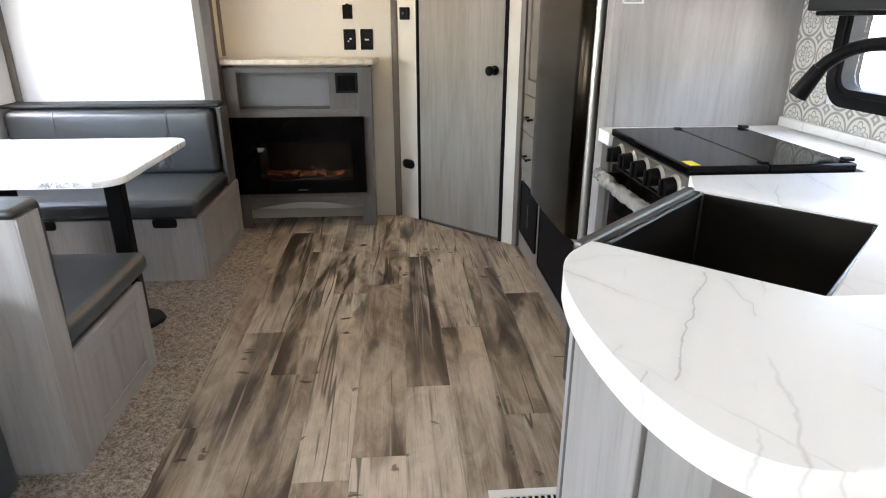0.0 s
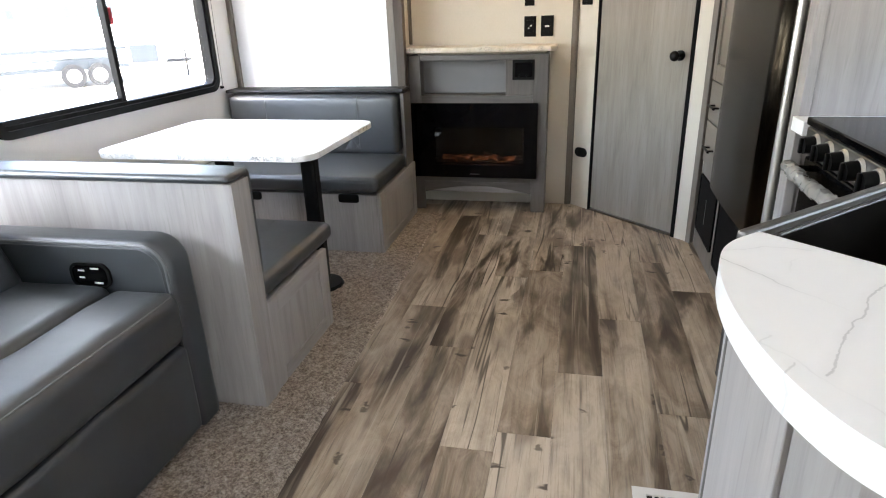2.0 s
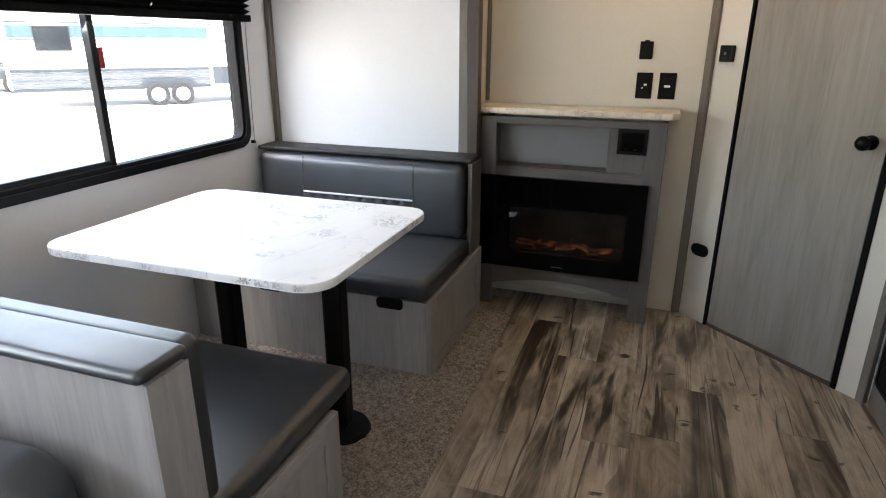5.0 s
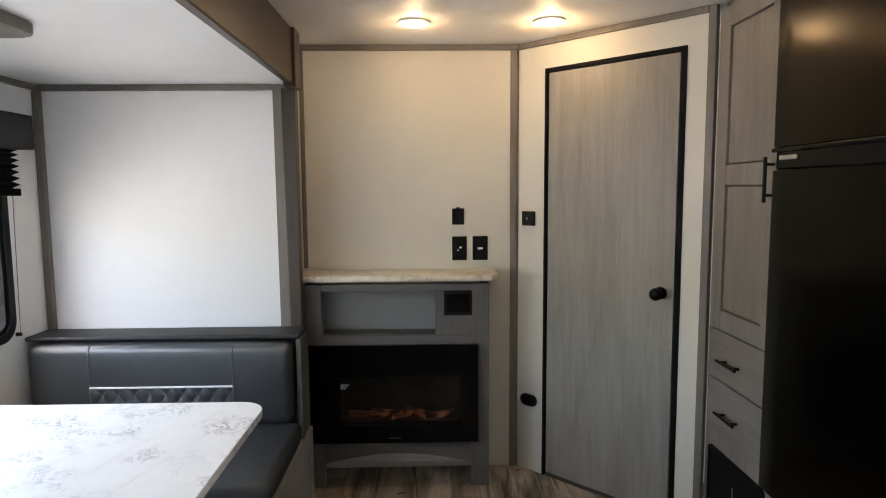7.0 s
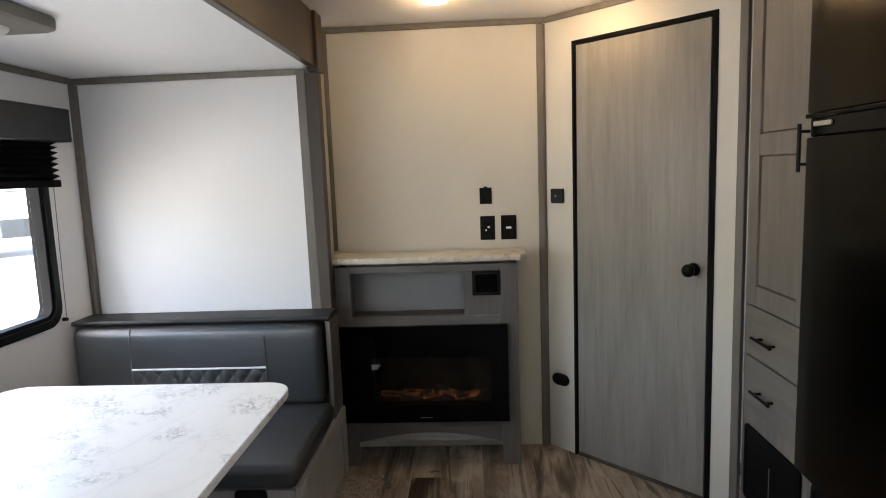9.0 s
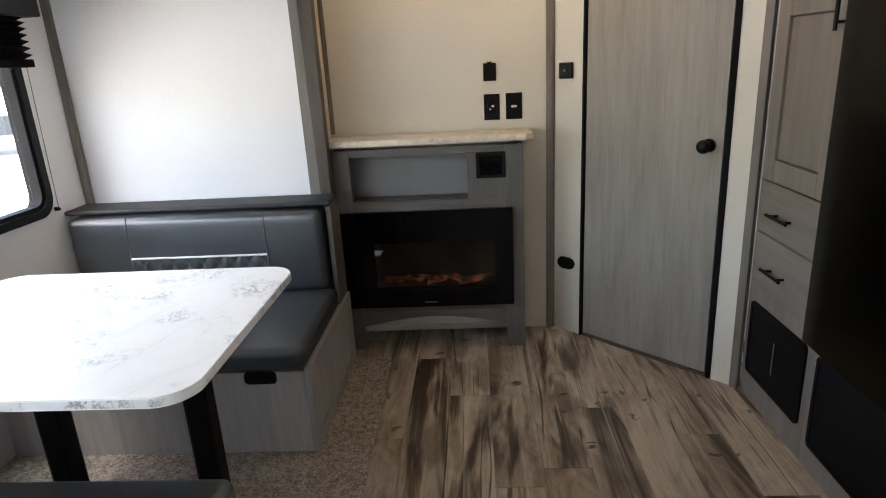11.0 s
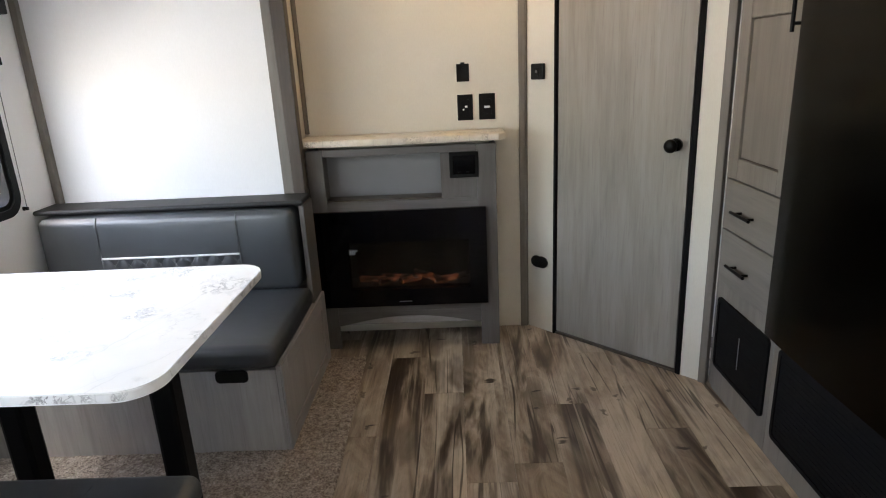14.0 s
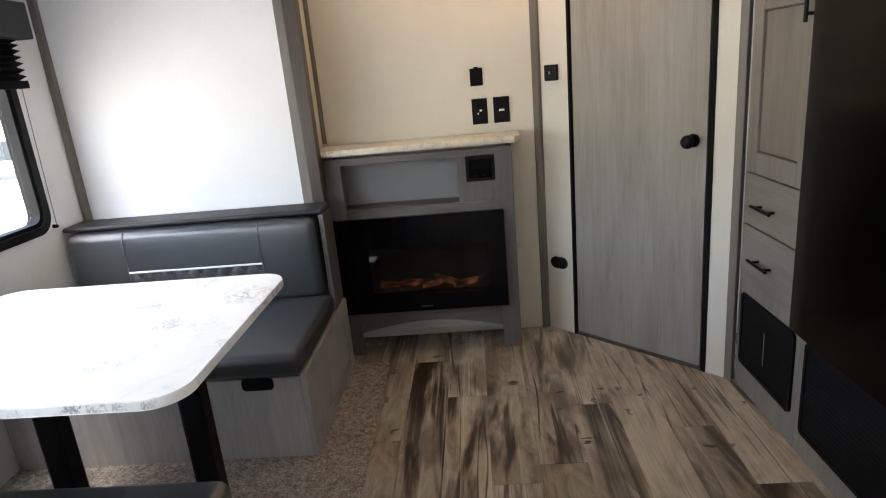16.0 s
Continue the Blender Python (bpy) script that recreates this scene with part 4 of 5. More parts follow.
fb = thing("dinette_bench", (-0.5, 3.75, 0), "grey wood dinette bench with quilted dark leather back cushion", "bench", "dinette benches")
bench_box(fb, X_SLIDE + 0.003, 0.07, 3.36, 4.10, 0.335, -1)
seat_cushion(fb, X_SLIDE + 0.006, 0.062, 3.33, 3.93, 0.349, 0.435)
bc = part("back_cushion", rbox(X_SLIDE + 0.03, 0.022, 3.895, 4.03, 0.43, 0.785, 0.032, 0.004, 12), M_LEATHER, fb, "dark grey leather back cushion with quilted band", "all")
for xs in (-0.81, -0.215):
    part("seam", tube([(xs, 3.93, 0.786), (xs, 3.9, 0.778), (xs, 3.89, 0.75), (xs, 3.888, 0.6), (xs, 3.89, 0.47)], 0.0028, 6), M_STITCH, bc, "stitched seam", True)
part("piping", tube([(-0.808, 3.8885, 0.607), (-0.5, 3.8865, 0.607), (-0.217, 3.8885, 0.607)], 0.0045, 8), M_PIPING, bc, "white piping", True)
bm = bmesh.new()
nx, nz = 150, 26
grid = []
for i in range(nx + 1):
    col = []
    for k in range(nz + 1):
        x, z = -0.807 + 0.589 * i / nx, 0.468 + 0.133 * k / nz
        a, b2 = (x + z * 0.75) / 0.066, (x - z * 0.75) / 0.066
        hgt = (abs(math.sin(math.pi * a)) * abs(math.sin(math.pi * b2))) ** 0.45
        col.append(bm.verts.new((x, 3.891 - 0.009 * hgt, z)))
    grid.append(col)
for i in range(nx):
    for k in range(nz):
        bm.faces.new((grid[i][k], grid[i + 1][k], grid[i + 1][k + 1], grid[i][k + 1]))
band = part("quilted_band", bm, M_LEATHER, bc, "diamond-quilted dark leather band", "all")
for slope in (-0.75, 0.75):
    for n in range(-30, 12):
        ends = []
        for k in range(21):
            z = 0.47 + 0.129 * k / 20
            x = n * 0.066 + slope * z
            if -0.805 < x < -0.22:
                ends.append((x, 3.8888, z))
        if len(ends) > 3:
            part("stitch", tube([ends[0], ends[len(ends) // 2], ends[-1]], 0.0013, 5), M_STITCH, bc, "pale stitching")
part("back_support", box(X_SLIDE + 0.003, 0.04, 4.032, 4.098, 0.336, 0.79, 0.002), M_WOOD, fb)
part("back_cap", rbox(X_SLIDE + 0.003, 0.06, 3.935, 4.10, 0.795, 0.815, 0.009, 0.0, 3), M_VALANCE, fb, "charcoal wood-look cap rail")
part("back_end", box(0.041, 0.062, 3.94, 4.098, 0.348, 0.791, 0.003), M_HEARTH, fb, "grey wood end board")

nb = thing("dinette_bench", (-0.5, 2.3, 0), "grey wood dinette bench with high partition back and leather seat", "bench", "dinette benches")
bench_box(nb, X_SLIDE + 0.003, 0.083, 2.05, 2.57, 0.335, 1)
part("partition", box(-0.93, 0.085, 1.95, 2.045, 0.0, 0.789, 0.003), M_WOOD, nb, "tall grey wood partition")
part("partition_post", box(0.086, 0.091, 1.948, 2.047, 0.0, 0.789, 0.001), M_WOOD, nb)
seat_cushion(nb, X_SLIDE + 0.006, 0.07, 2.06, 2.69, 0.349, 0.425)
part("back_cushion", rbox(-0.92, 0.062, 2.05, 2.12, 0.427, 0.806, 0.022, 0.003, 10), M_LEATHER, nb, "dark grey leather back cushion", "all")
part("back_cap", rbox(-0.945, 0.088, 1.935, 2.056, 0.79, 0.817, 0.013, 0.001, 6), M_SOFA, nb, "grey padded cap rail", "all")

table = thing("dinette_table", (-0.39, 2.93, 0), "white marble-look dinette table on two black posts", "table")
TX0, TX1, TY0, TY1 = -0.89, 0.086, 2.515, 3.315
part("tabletop", prism([(x + (TX0 + TX1) / 2, y + (TY0 + TY1) / 2) for x, y in rounded(TX1 - TX0, TY1 - TY0, 0.085, 10)], 0.717, 0.742, 0.004), M_TABLE, table, "speckled marble-look top", True)
part("table_edge", ring([(x + (TX0 + TX1) / 2, y + (TY0 + TY1) / 2) for x, y in rounded(TX1 - TX0 + 0.003, TY1 - TY0 + 0.003, 0.0865, 10)],
                        [(x + (TX0 + TX1) / 2, y + (TY0 + TY1) / 2) for x, y in rounded(TX1 - TX0 + 0.0002, TY1 - TY0 + 0.0002, 0.085, 10)], 0.7205, 0.7385), M_TABLE_EDGE, table, "", True)
for lx in (-0.11, -0.54):
    part("leg", box(lx - 0.034, lx + 0.034, 2.89, 2.958, 0.022, 0.705, 0.012), M_BLACKMETAL, table, "square black steel post")
    part("base_plate", cyl((lx, 2.924, 0.006), (lx, 2.924, 0.021), 0.105, 0.095, 32), M_BLACKMETAL, table, "round black base", True)
    part("top_bracket", box(lx - 0.09, lx + 0.09, 2.83, 3.02, 0.7055, 0.7165, 0.003), M_BLACKMETAL, table)

# ---- sofa ----
sofa = thing("sofa", (-0.55, 1.1, 0), "slate grey leather sofa with stitched cushions and padded arm", "sofa")
part("base", rbox(-1.0, -0.09, 0.36, 1.785, 0.03, 0.36, 0.03, 0.004, 6), M_SOFA, sofa, "", "all")
ARM_R = 0.09
arm_pts = [(-0.95, 0.02), (-0.056, 0.02), (-0.05, 0.3), (-0.052, 0.5)]
for k in range(1, 11):
    a = radians(90 * k / 10)
    arm_pts.append((-0.052 - ARM_R + ARM_R * math.cos(a), 0.568 + ARM_R * math.sin(a)))
arm_pts += [(-0.4, 0.655), (-0.95, 0.652)]


def soft_slab(pts, y0, y1, r):
    """A slab between two upright planes with the outline pts in x and z, its rims rounded by r."""
    bm = bmesh.new()
    n = len(pts)
    normals = []
    for i in range(n):
        a, b = Vector(pts[i - 1]), Vector(pts[(i + 1) % n])
        d = (b - a).normalized()
        normals.append(Vector((-d.y, d.x)))
    loops = []
    for side, y in ((-1, y0), (1, y1)):
        steps = [radians(90 * k / 6) for k in range(7)]
        for a in steps if side < 0 else reversed(steps):
            inset = r * (1 - math.sin(a))
            yy = y - side * r * (1 - math.cos(a))
            loops.append([bm.verts.new((p[0] + inset * q.x, yy, p[1] + inset * q.y)) for p, q in zip(pts, normals)])
    for A, B in zip(loops, loops[1:]):
        for i in range(n):
            bm.faces.new((A[i], A[(i + 1) % n], B[(i + 1) % n], B[i]))
    bm.faces.new(loops[0]), bm.faces.new(loops[-1])
    return bm


def arm(y0, y1):
    """A slim padded arm, its inner face outlined by a pale welt."""
    a = part("arm", soft_slab(arm_pts, y0, y1, 0.03), M_SOFA, sofa, "rounded leather arm", True)
    path = []
    for i, (x, z) in enumerate(arm_pts[1:]):
        k = min(max((i - 2) / 10, 0.0), 1.0) * math.pi / 2
        path.append((x - 0.014 * math.cos(k), y0 + 0.004, z - 0.014 * math.sin(k)))
    part("welt", tube(path, 0.0045, 8), M_WELT, a, "grey welt seam", True)
    part("stitching", tube([(x - 0.012, y0 + 0.0005, z - 0.01) for x, y, z in path[1:]], 0.0012, 5), M_STITCH, a, "fine stitching", True)
    return a


a1 = arm(1.792, 1.908)
arm(0.2, 0.333)
part("power_outlet", prism([(x - 0.318, z + 0.545) for x, z in rounded(0.13, 0.076, 0.03, 8)], 0.0005, 0.007, 0.002), M_GLOSSBLACK, a1, "black outlet and charging port", True, at(0, 1.792, 0) @ ON_BACK)
part("bezel", ring([(x - 0.318, z + 0.545) for x, z in rounded(0.136, 0.082, 0.033, 8)], [(x - 0.318, z + 0.545) for x, z in rounded(0.118, 0.064, 0.024, 8)], 0.0005, 0.0085), M_BLACK, a1, "raised black rim", True, at(0, 1.792, 0) @ ON_BACK)
for x0, x1, z0, z1 in ((-0.356, -0.334, 0.558, 0.563), (-0.356, -0.338, 0.536, 0.541), (-0.312, -0.284, 0.566, 0.571), (-0.308, -0.278, 0.52, 0.526)):
    part("slot", box(x0, x1, 1.7838, 1.7848, z0, z1, 0), M_INK, a1, "pale slot")
lean = at(-0.54, 0, 0.52) @ Matrix.Rotation(radians(-20), 4, "Y") @ at(0.54, 0, -0.52)


def creased(x0, x1, y0, y1, z0, z1, r, puff, seed, n=14):
    """A soft cushion whose skin is lightly dented and drawn."""
    bm = rbox(x0, x1, y0, y1, z0, z1, r, puff, n)
    for v in bm.verts:
        p = v.co * 7 + Vector((seed, 0, 0))
        v.co += 0.004 * noise.noise_vector(p) + 0.0016 * noise.noise_vector(p * 3.3)
    return bm


for n, (ya, yb) in enumerate(((0.34, 1.06), (1.066, 1.787))):
    part("seat_cushion", creased(-0.66, -0.246, ya, yb, 0.362, 0.522, 0.035, 0.006, n), M_SOFA, sofa, "leather seat cushion", "all")
    fc = part("front_cushion", creased(-0.243, -0.02, ya, yb, 0.348, 0.52, 0.045, 0.004, n + 3), M_SOFA, sofa, "padded footrest flap", "all")
    part("front_panel", creased(-0.09, -0.038, ya, yb, 0.04, 0.336, 0.02, 0.003, n + 6, 8), M_SOFA, sofa, "leather front panel", "all")
    part("stitching", tube([(-0.0315 - 0.006 * abs(2 * k / 12 - 1) ** 6, ya + 0.03 + (yb - ya - 0.06) * k / 12, 0.5085) for k in range(13)], 0.0018, 6), M_WELT, fc, "grey topstitched seam", True)
    part("backrest", creased(-0.74, -0.535, ya + 0.002, yb - 0.012, 0.49, 0.685, 0.045, 0.01, n + 9), M_SOFA, sofa, "lower leather back cushion", "all", lean)
    h = part("headrest", creased(-0.755, -0.528, ya + 0.002, yb - 0.012, 0.672, 0.9, 0.07, 0.012, n + 12), M_SOFA, sofa, "padded leather headrest", "all", lean)
    part("welt", tube([lean @ Vector((-0.537 + 0.008 * math.sin(math.pi * k / 8), ya + 0.03 + (yb - ya - 0.072) * k / 8, 0.683)) for k in range(9)], 0.0055, 8), M_WELT, h, "grey welt seam", True)
    part("welt", tube([lean @ Vector(p) for p in ((-0.56, yb - 0.03, 0.69), (-0.545, yb - 0.026, 0.76), (-0.552, yb - 0.028, 0.84), (-0.6, yb - 0.03, 0.898), (-0.66, yb - 0.03, 0.902))], 0.005, 8), M_SOFA, h, "piped corner seam", True)
    for dy in (-0.011, 0.011):
        part("stitching", tube([lean @ Vector((-0.5225 - 0.012 * abs(k / 4 - 1) ** 3, yb - 0.4 + dy, 0.67 - 0.15 * k / 8)) for k in range(9)], 0.0015, 6), M_PIPING, sofa, "double pale stitching", True)
part("back_frame", box(-1.0, -0.86, 0.36, 1.78, 0.2, 0.72, 0.02), M_SOFA, sofa)

# ---- pantry and fridge wall ----
PX = 1.735


def bar_pull(t, p0, p1, out, mount, r=0.0055):
    """A round black bar pull between two points, standing off its panel by the vector out."""
    p0, p1, out = Vector(p0), Vector(p1), Vector(out)
    h = part("handle", cyl(p0 + out, p1 + out, r, None, 14), M_BLACKMETAL, t, "black bar pull", True)
    d = (p1 - p0) * mount
    for q in (p0 + d, p1 - d):
        part("post", cyl(q, q + out, r * 0.8, None, 10), M_BLACKMETAL, h, "", True)
    return h


def shaker(t, x, y0, y1, z0, z1, w=0.055, mat=M_PALE, mids=()):
    """A shaker door facing -x: frame boards round recessed panels, each with a narrow groove about it, its shade put in
    by a dark backing.
    """
    # backing board coloured dark brown so the grooves read as shadow lines
    d = part("cabinet_door", box(x + 0.013, x + 0.018, y0 + 0.004, y1 - 0.004, z0 + 0.004, z1 - 0.004, 0.0), M_JAMB, t, "shaker door with recessed panels")
    for a, b in ((y0, y0 + w), (y1 - w, y1)):
        part("stile", box(x, x + 0.02, a, b, z0, z1, 0.0025), mat, d)
    rails = sorted([(z0, z0 + w), (z1 - w, z1)] + [(m - w / 2, m + w / 2) for m in mids])
    for a, b in rails:
        part("rail", box(x + 0.0005, x + 0.0195, y0 + w + 0.0004, y1 - w - 0.0004, a, b, 0.0025), mat, d)
    for (_, a), (b, _) in zip(rails, rails[1:]):
        part("panel", box(x + 0.007, x + 0.0128, y0 + w + 0.007, y1 - w - 0.007, a + 0.006, b - 0.006, 0.001), mat, d, "recessed wood-grain panel")
    return d


pantry = thing("pantry_cabinet", (2.0, 3.5, 0), "tall pale grey wood pantry with shaker door and two drawers", "cabinet")
part("carcass", box(PX + 0.022, X_RIGHT - 0.002, 3.275, 3.76, 0.0, Z_CEIL - 0.002, 0.002), M_PALE, pantry)
part("face_stile", box(PX + 0.004, PX + 0.0215, 3.715, 3.757, 0.0, Z_CEIL - 0.003, 0.002), M_PALE, pantry)
shaker(pantry, PX - 0.016, 3.285, 3.712, 0.885, 2.085, 0.075, M_PALE, (1.47,))
bar_pull(pantry, (PX - 0.0165, 3.315, 1.375), (PX - 0.0165, 3.315, 1.52), (-0.03, 0, 0), 0.16, 0.006)
for z0, z1 in ((0.69, 0.879), (0.478, 0.684)):
    dr = part("drawer_front", box(PX - 0.014, PX + 0.0035, 3.287, 3.712, z0, z1, 0.003), M_PALE_Y, pantry)
    bar_pull(dr, (PX - 0.0145, 3.46, (z0 + z1) / 2 - 0.01), (PX - 0.0145, 3.60, (z0 + z1) / 2 - 0.01), (-0.028, 0, 0), 0.18, 0.006)
part("lower_panel", box(PX - 0.004, PX + 0.0215, 3.275, 3.7145, 0.0, 0.474, 0.002), M_PALE, pantry)


def vent(y0, y1, z0, z1, x, label, seam):
    """A flat black access grille with rounded corners and a stepped inner panel."""
    v = thing("access_grille", (x, (y0 + y1) / 2, z0), label, "grille")
    M = at(x, (y0 + y1) / 2, (z0 + z1) / 2) @ ON_RIGHT
    w, h = y1 - y0, z1 - z0
    part("frame", ring(rounded(w, h, 0.02), rounded(w - 0.03, h - 0.03, 0.012), 0.0005, 0.009), M_GRILLE, v, "", True, M)
    part("panel", prism(rounded(w - 0.031, h - 0.031, 0.0118), 0.0005, 0.006), M_GRILLE, v, "", False, M)
    k = int((h - 0.06) / 0.016)
    for i in range(k):
        z = -h / 2 + 0.03 + (h - 0.06) * (i + 0.5) / k
        part("louvre", box(-w / 2 + 0.025, w / 2 - 0.025, z - 0.005, z + 0.002, 0.0062, 0.0072, 0), M_GRILLE, v, "", False, M)
    if seam:
        part("seam_bar", box(-0.003, 0.003, -h / 2 + 0.08, h / 2 - 0.09, 0.0074, 0.0085, 0), M_STITCH, v, "", False, M)
    return v


vent(3.30, 3.70, 0.115, 0.412, PX - 0.004, "flat black access grille low in the pantry", True)
under = thing("fridge_plinth", (2.0, 2.87, 0), "pale wood plinth panel under the fridge", "cabinet")
part("panel", box(PX - 0.004, PX + 0.02, 2.475, 3.2745, 0.0, 0.455, 0.002), M_PALE, under)
part("box", box(PX + 0.0205, X_RIGHT - 0.002, 2.475, 3.2745, 0.0, 0.455, 0.0), M_PALE, under)
part("edge_trim", box(PX - 0.012, PX - 0.0045, 2.475, 3.262, 0.436, 0.452, 0.002), M_STEEL, under, "thin pale edge strip")
vent(2.52, 3.235, 0.09, 0.416, PX - 0.004, "wide flat black furnace grille below the fridge", False)

fr = thing("refrigerator", (2.0, 2.9, 0.456), "dark stainless two-door refrigerator built into the cabinets", "refrigerator")
FX = 1.675
part("case", box(FX + 0.06, X_RIGHT - 0.003, 2.56, 3.262, 0.457, 2.06, 0.004), M_BLACK, fr)


def curved_door(z0, z1, nm):
    """A fridge door whose near and far edges round back."""
    pts = [(FX + 0.058, 3.258), (FX + 0.012, 3.258), (FX, 3.246)]
    for k in range(9):
        u = k / 8
        pts.append((FX - 0.006 * math.sin(math.pi * u), 3.24 - u * 0.6))
    for k in range(7):
        a = radians(90 * k / 6)
        pts.append((FX + 0.058 - 0.058 * math.cos(a), 2.63 - 0.058 * math.sin(a)))
    pts.append((FX + 0.058, 2.571))
    d = part(nm, prism(pts, z0, z1, 0.004), M_FRIDGE, fr, "", True)
    return d


curved_door(0.462, 1.475, "lower_door")
curved_door(1.545, 2.055, "upper_door")
part("handle_recess", box(FX + 0.012, FX + 0.0595, 2.574, 3.255, 1.477, 1.543, 0.006), M_GLOSSBLACK, fr, "glossy black handle channel")
part("handle_lip", box(FX - 0.006, FX + 0.0115, 2.60, 3.25, 1.53, 1.543, 0.004), M_GLOSSBLACK, fr, "black handle lip")
part("badge", box(FX + 0.004, FX + 0.0118, 3.14, 3.225, 1.506, 1.52, 0.003), M_SATIN, fr, "small chrome badge")
# pale bar added as the upright highlight where the door rounds back
part("edge_moulding", tube([(FX + 0.052, 2.566, 0.47), (FX + 0.052, 2.566, 1.2), (FX + 0.052, 2.566, 2.05)], 0.016, 14), M_SATIN, fr, "pale satin bar standing in for the highlight on the door's rounded edge", True)
solo("fridge_header", box(PX, X_RIGHT - 0.003, 2.475, 3.2745, 2.065, Z_CEIL - 0.001, 0.002), M_PALE, "pale wood filler board over the fridge", "filler board", kind="structure")

kp = thing("kitchen_end_panel", (2.0, 2.44, 0), "tall grey wood panel between fridge and stove", "cabinet panel")
part("panel", box(1.745, X_RIGHT - 0.002, 2.405, 2.47, 0.0, Z_CEIL - 0.002, 0.002), M_WOOD, kp)
part("edge", box(1.715, 1.7445, 2.40, 2.473, 0.0, Z_CEIL - 0.002, 0.003), M_WOOD, kp)
plate2 = thing("notice_plate", (1.77, 2.4, 1.3), "small white notice plate on the grey panel", "notice")
part("card", box(1.735, 1.805, 2.4, 2.4045, 1.297, 1.39, 0.001), M_WHITE, plate2)
part("printed_bar", box(1.743, 1.797, 2.3992, 2.3998, 1.303, 1.306, 0), M_STITCH, plate2, "grey printed line")

# ---- kitchen ----
ZC = 0.92
curve = [(1.341, 1.329), (1.30, 1.295), (1.272, 1.235), (1.258, 1.15), (1.256, 1.06), (1.266, 0.968), (1.284, 0.9), (1.31, 0.848), (1.345, 0.816), (1.4, 0.802), (X_RIGHT - 0.002, 0.80)]


def smooth_line(pts, n=6):
    """Catmull-Rom through pts."""
    out = []
    P = [Vector(p) for p in [pts[0]] + list(pts) + [pts[-1]]]
    for a, b, c, d in zip(P, P[1:], P[2:], P[3:]):
        for k in range(n):
            t = k / n
            out.append(tuple(0.5 * (2 * b + (c - a) * t + (2 * a - 5 * b + 4 * c - d) * t * t + (3 * b - a - 3 * c + d) * t ** 3)))
    return out + [tuple(pts[-1])]


SINK = [Vector((1.352, 1.318)), Vector((1.678, 1.626)), Vector((1.925, 1.364)), Vector((1.599, 1.056))]
sx = (SINK[1] - SINK[0]).normalized()
sy = Vector((sx.y, -sx.x))
S_W, S_D = (SINK[1] - SINK[0]).length, 0.312
SM = Matrix(((sx.x, sy.x, 0, SINK[0].x), (sx.y, sy.y, 0, SINK[0].y), (0, 0, 1, 0), (0, 0, 0, 1)))   # local: x along the apron, y to the back


def sp(x, y):
    v = SM @ Vector((x, y, 0))
    return (v.x, v.y)


counter = thing("countertop", (1.8, 1.4, ZC - 0.04), "white grey-veined marble-look countertop with rounded end", "countertop")
i0, i1, i2, i3 = sp(0.022, -0.02), sp(S_W - 0.012, -0.02), sp(S_W - 0.012, S_D), sp(0.022, S_D)
outer = smooth_line([i0] + curve[1:10]) + [curve[10], (X_RIGHT - 0.002, i3[1]), i3]
main = prism(outer, ZC - 0.042, ZC, 0.009, None, 3)
part("near_slab", main, M_MARBLE, counter, "", True)
part("far_slab", prism([i3, (X_RIGHT - 0.002, i3[1]), (X_RIGHT - 0.002, 1.755), (1.704, 1.755), (1.684, 1.70), i1, i2], ZC - 0.042, ZC - 0.0004, 0.004), M_MARBLE, counter, "", True)
part("back_slab", box(2.135, X_RIGHT - 0.002, 1.756, 2.30, ZC - 0.042, ZC - 0.0006, 0.003), M_MARBLE, counter)
part("far_strip", box(1.70, X_RIGHT - 0.002, 2.301, 2.402, ZC - 0.042, ZC - 0.0002, 0.003), M_MARBLE, counter)
part("back_upstand", box(X_RIGHT - 0.02, X_RIGHT - 0.0075, 0.81, 2.40, ZC + 0.0003, ZC + 0.03, 0.003), M_MARBLE, counter)

sink = thing("apron_sink", (SINK[0].x, SINK[0].y, 0.7), "dark gunmetal apron-front kitchen sink set in the counter corner", "sink")
part("apron", box(-0.012, S_W + 0.002, -0.042, -0.021, 0.66, ZC + 0.002, 0.006), M_RANGE, sink, "brushed steel apron", m=SM)
part("rim", box(0.018, S_W - 0.006, -0.0205, -0.006, ZC - 0.05, ZC - 0.002, 0.002), M_SINK, sink, m=SM)
for a in ((0.022, S_W - 0.012, S_D - 0.006, S_D, 0.75, ZC - 0.004), (0.022, 0.028, -0.005, S_D - 0.0065, 0.75, ZC - 0.004), (S_W - 0.018, S_W - 0.012, -0.005, S_D - 0.0065, 0.75, ZC - 0.004), (0.022, S_W - 0.012, -0.0055, 0.0, 0.75, ZC - 0.004)):
    part("bowl_side", box(*a, 0.0015), M_SINK, sink, m=SM)
# thin lighter tubes draw the highlights along the bowl's edges
for pts in ([(0.03, 0.002, ZC - 0.003), (S_W - 0.02, 0.002, ZC - 0.003)], [(S_W - 0.021, 0.003, 0.757), (S_W - 0.021, 0.003, ZC - 0.006)],
            [(S_W - 0.021, 0.004, 0.759), (S_W - 0.021, S_D - 0.009, 0.759)], [(S_W - 0.021, S_D - 0.009, 0.757), (S_W - 0.021, S_D - 0.009, ZC - 0.006)], [(0.031, S_D - 0.009, 0.759), (S_W - 0.021, S_D - 0.009, 0.759)]):
    part("rounded_edge", tube(pts, 0.0028, 8), M_RANGE, sink, "lighter steel strip standing in for an edge highlight", True, SM)
part("bowl_floor", box(0.0285, S_W - 0.0185, 0.0005, S_D - 0.007, 0.75, 0.756, 0.0015), M_SINK, sink, m=SM)
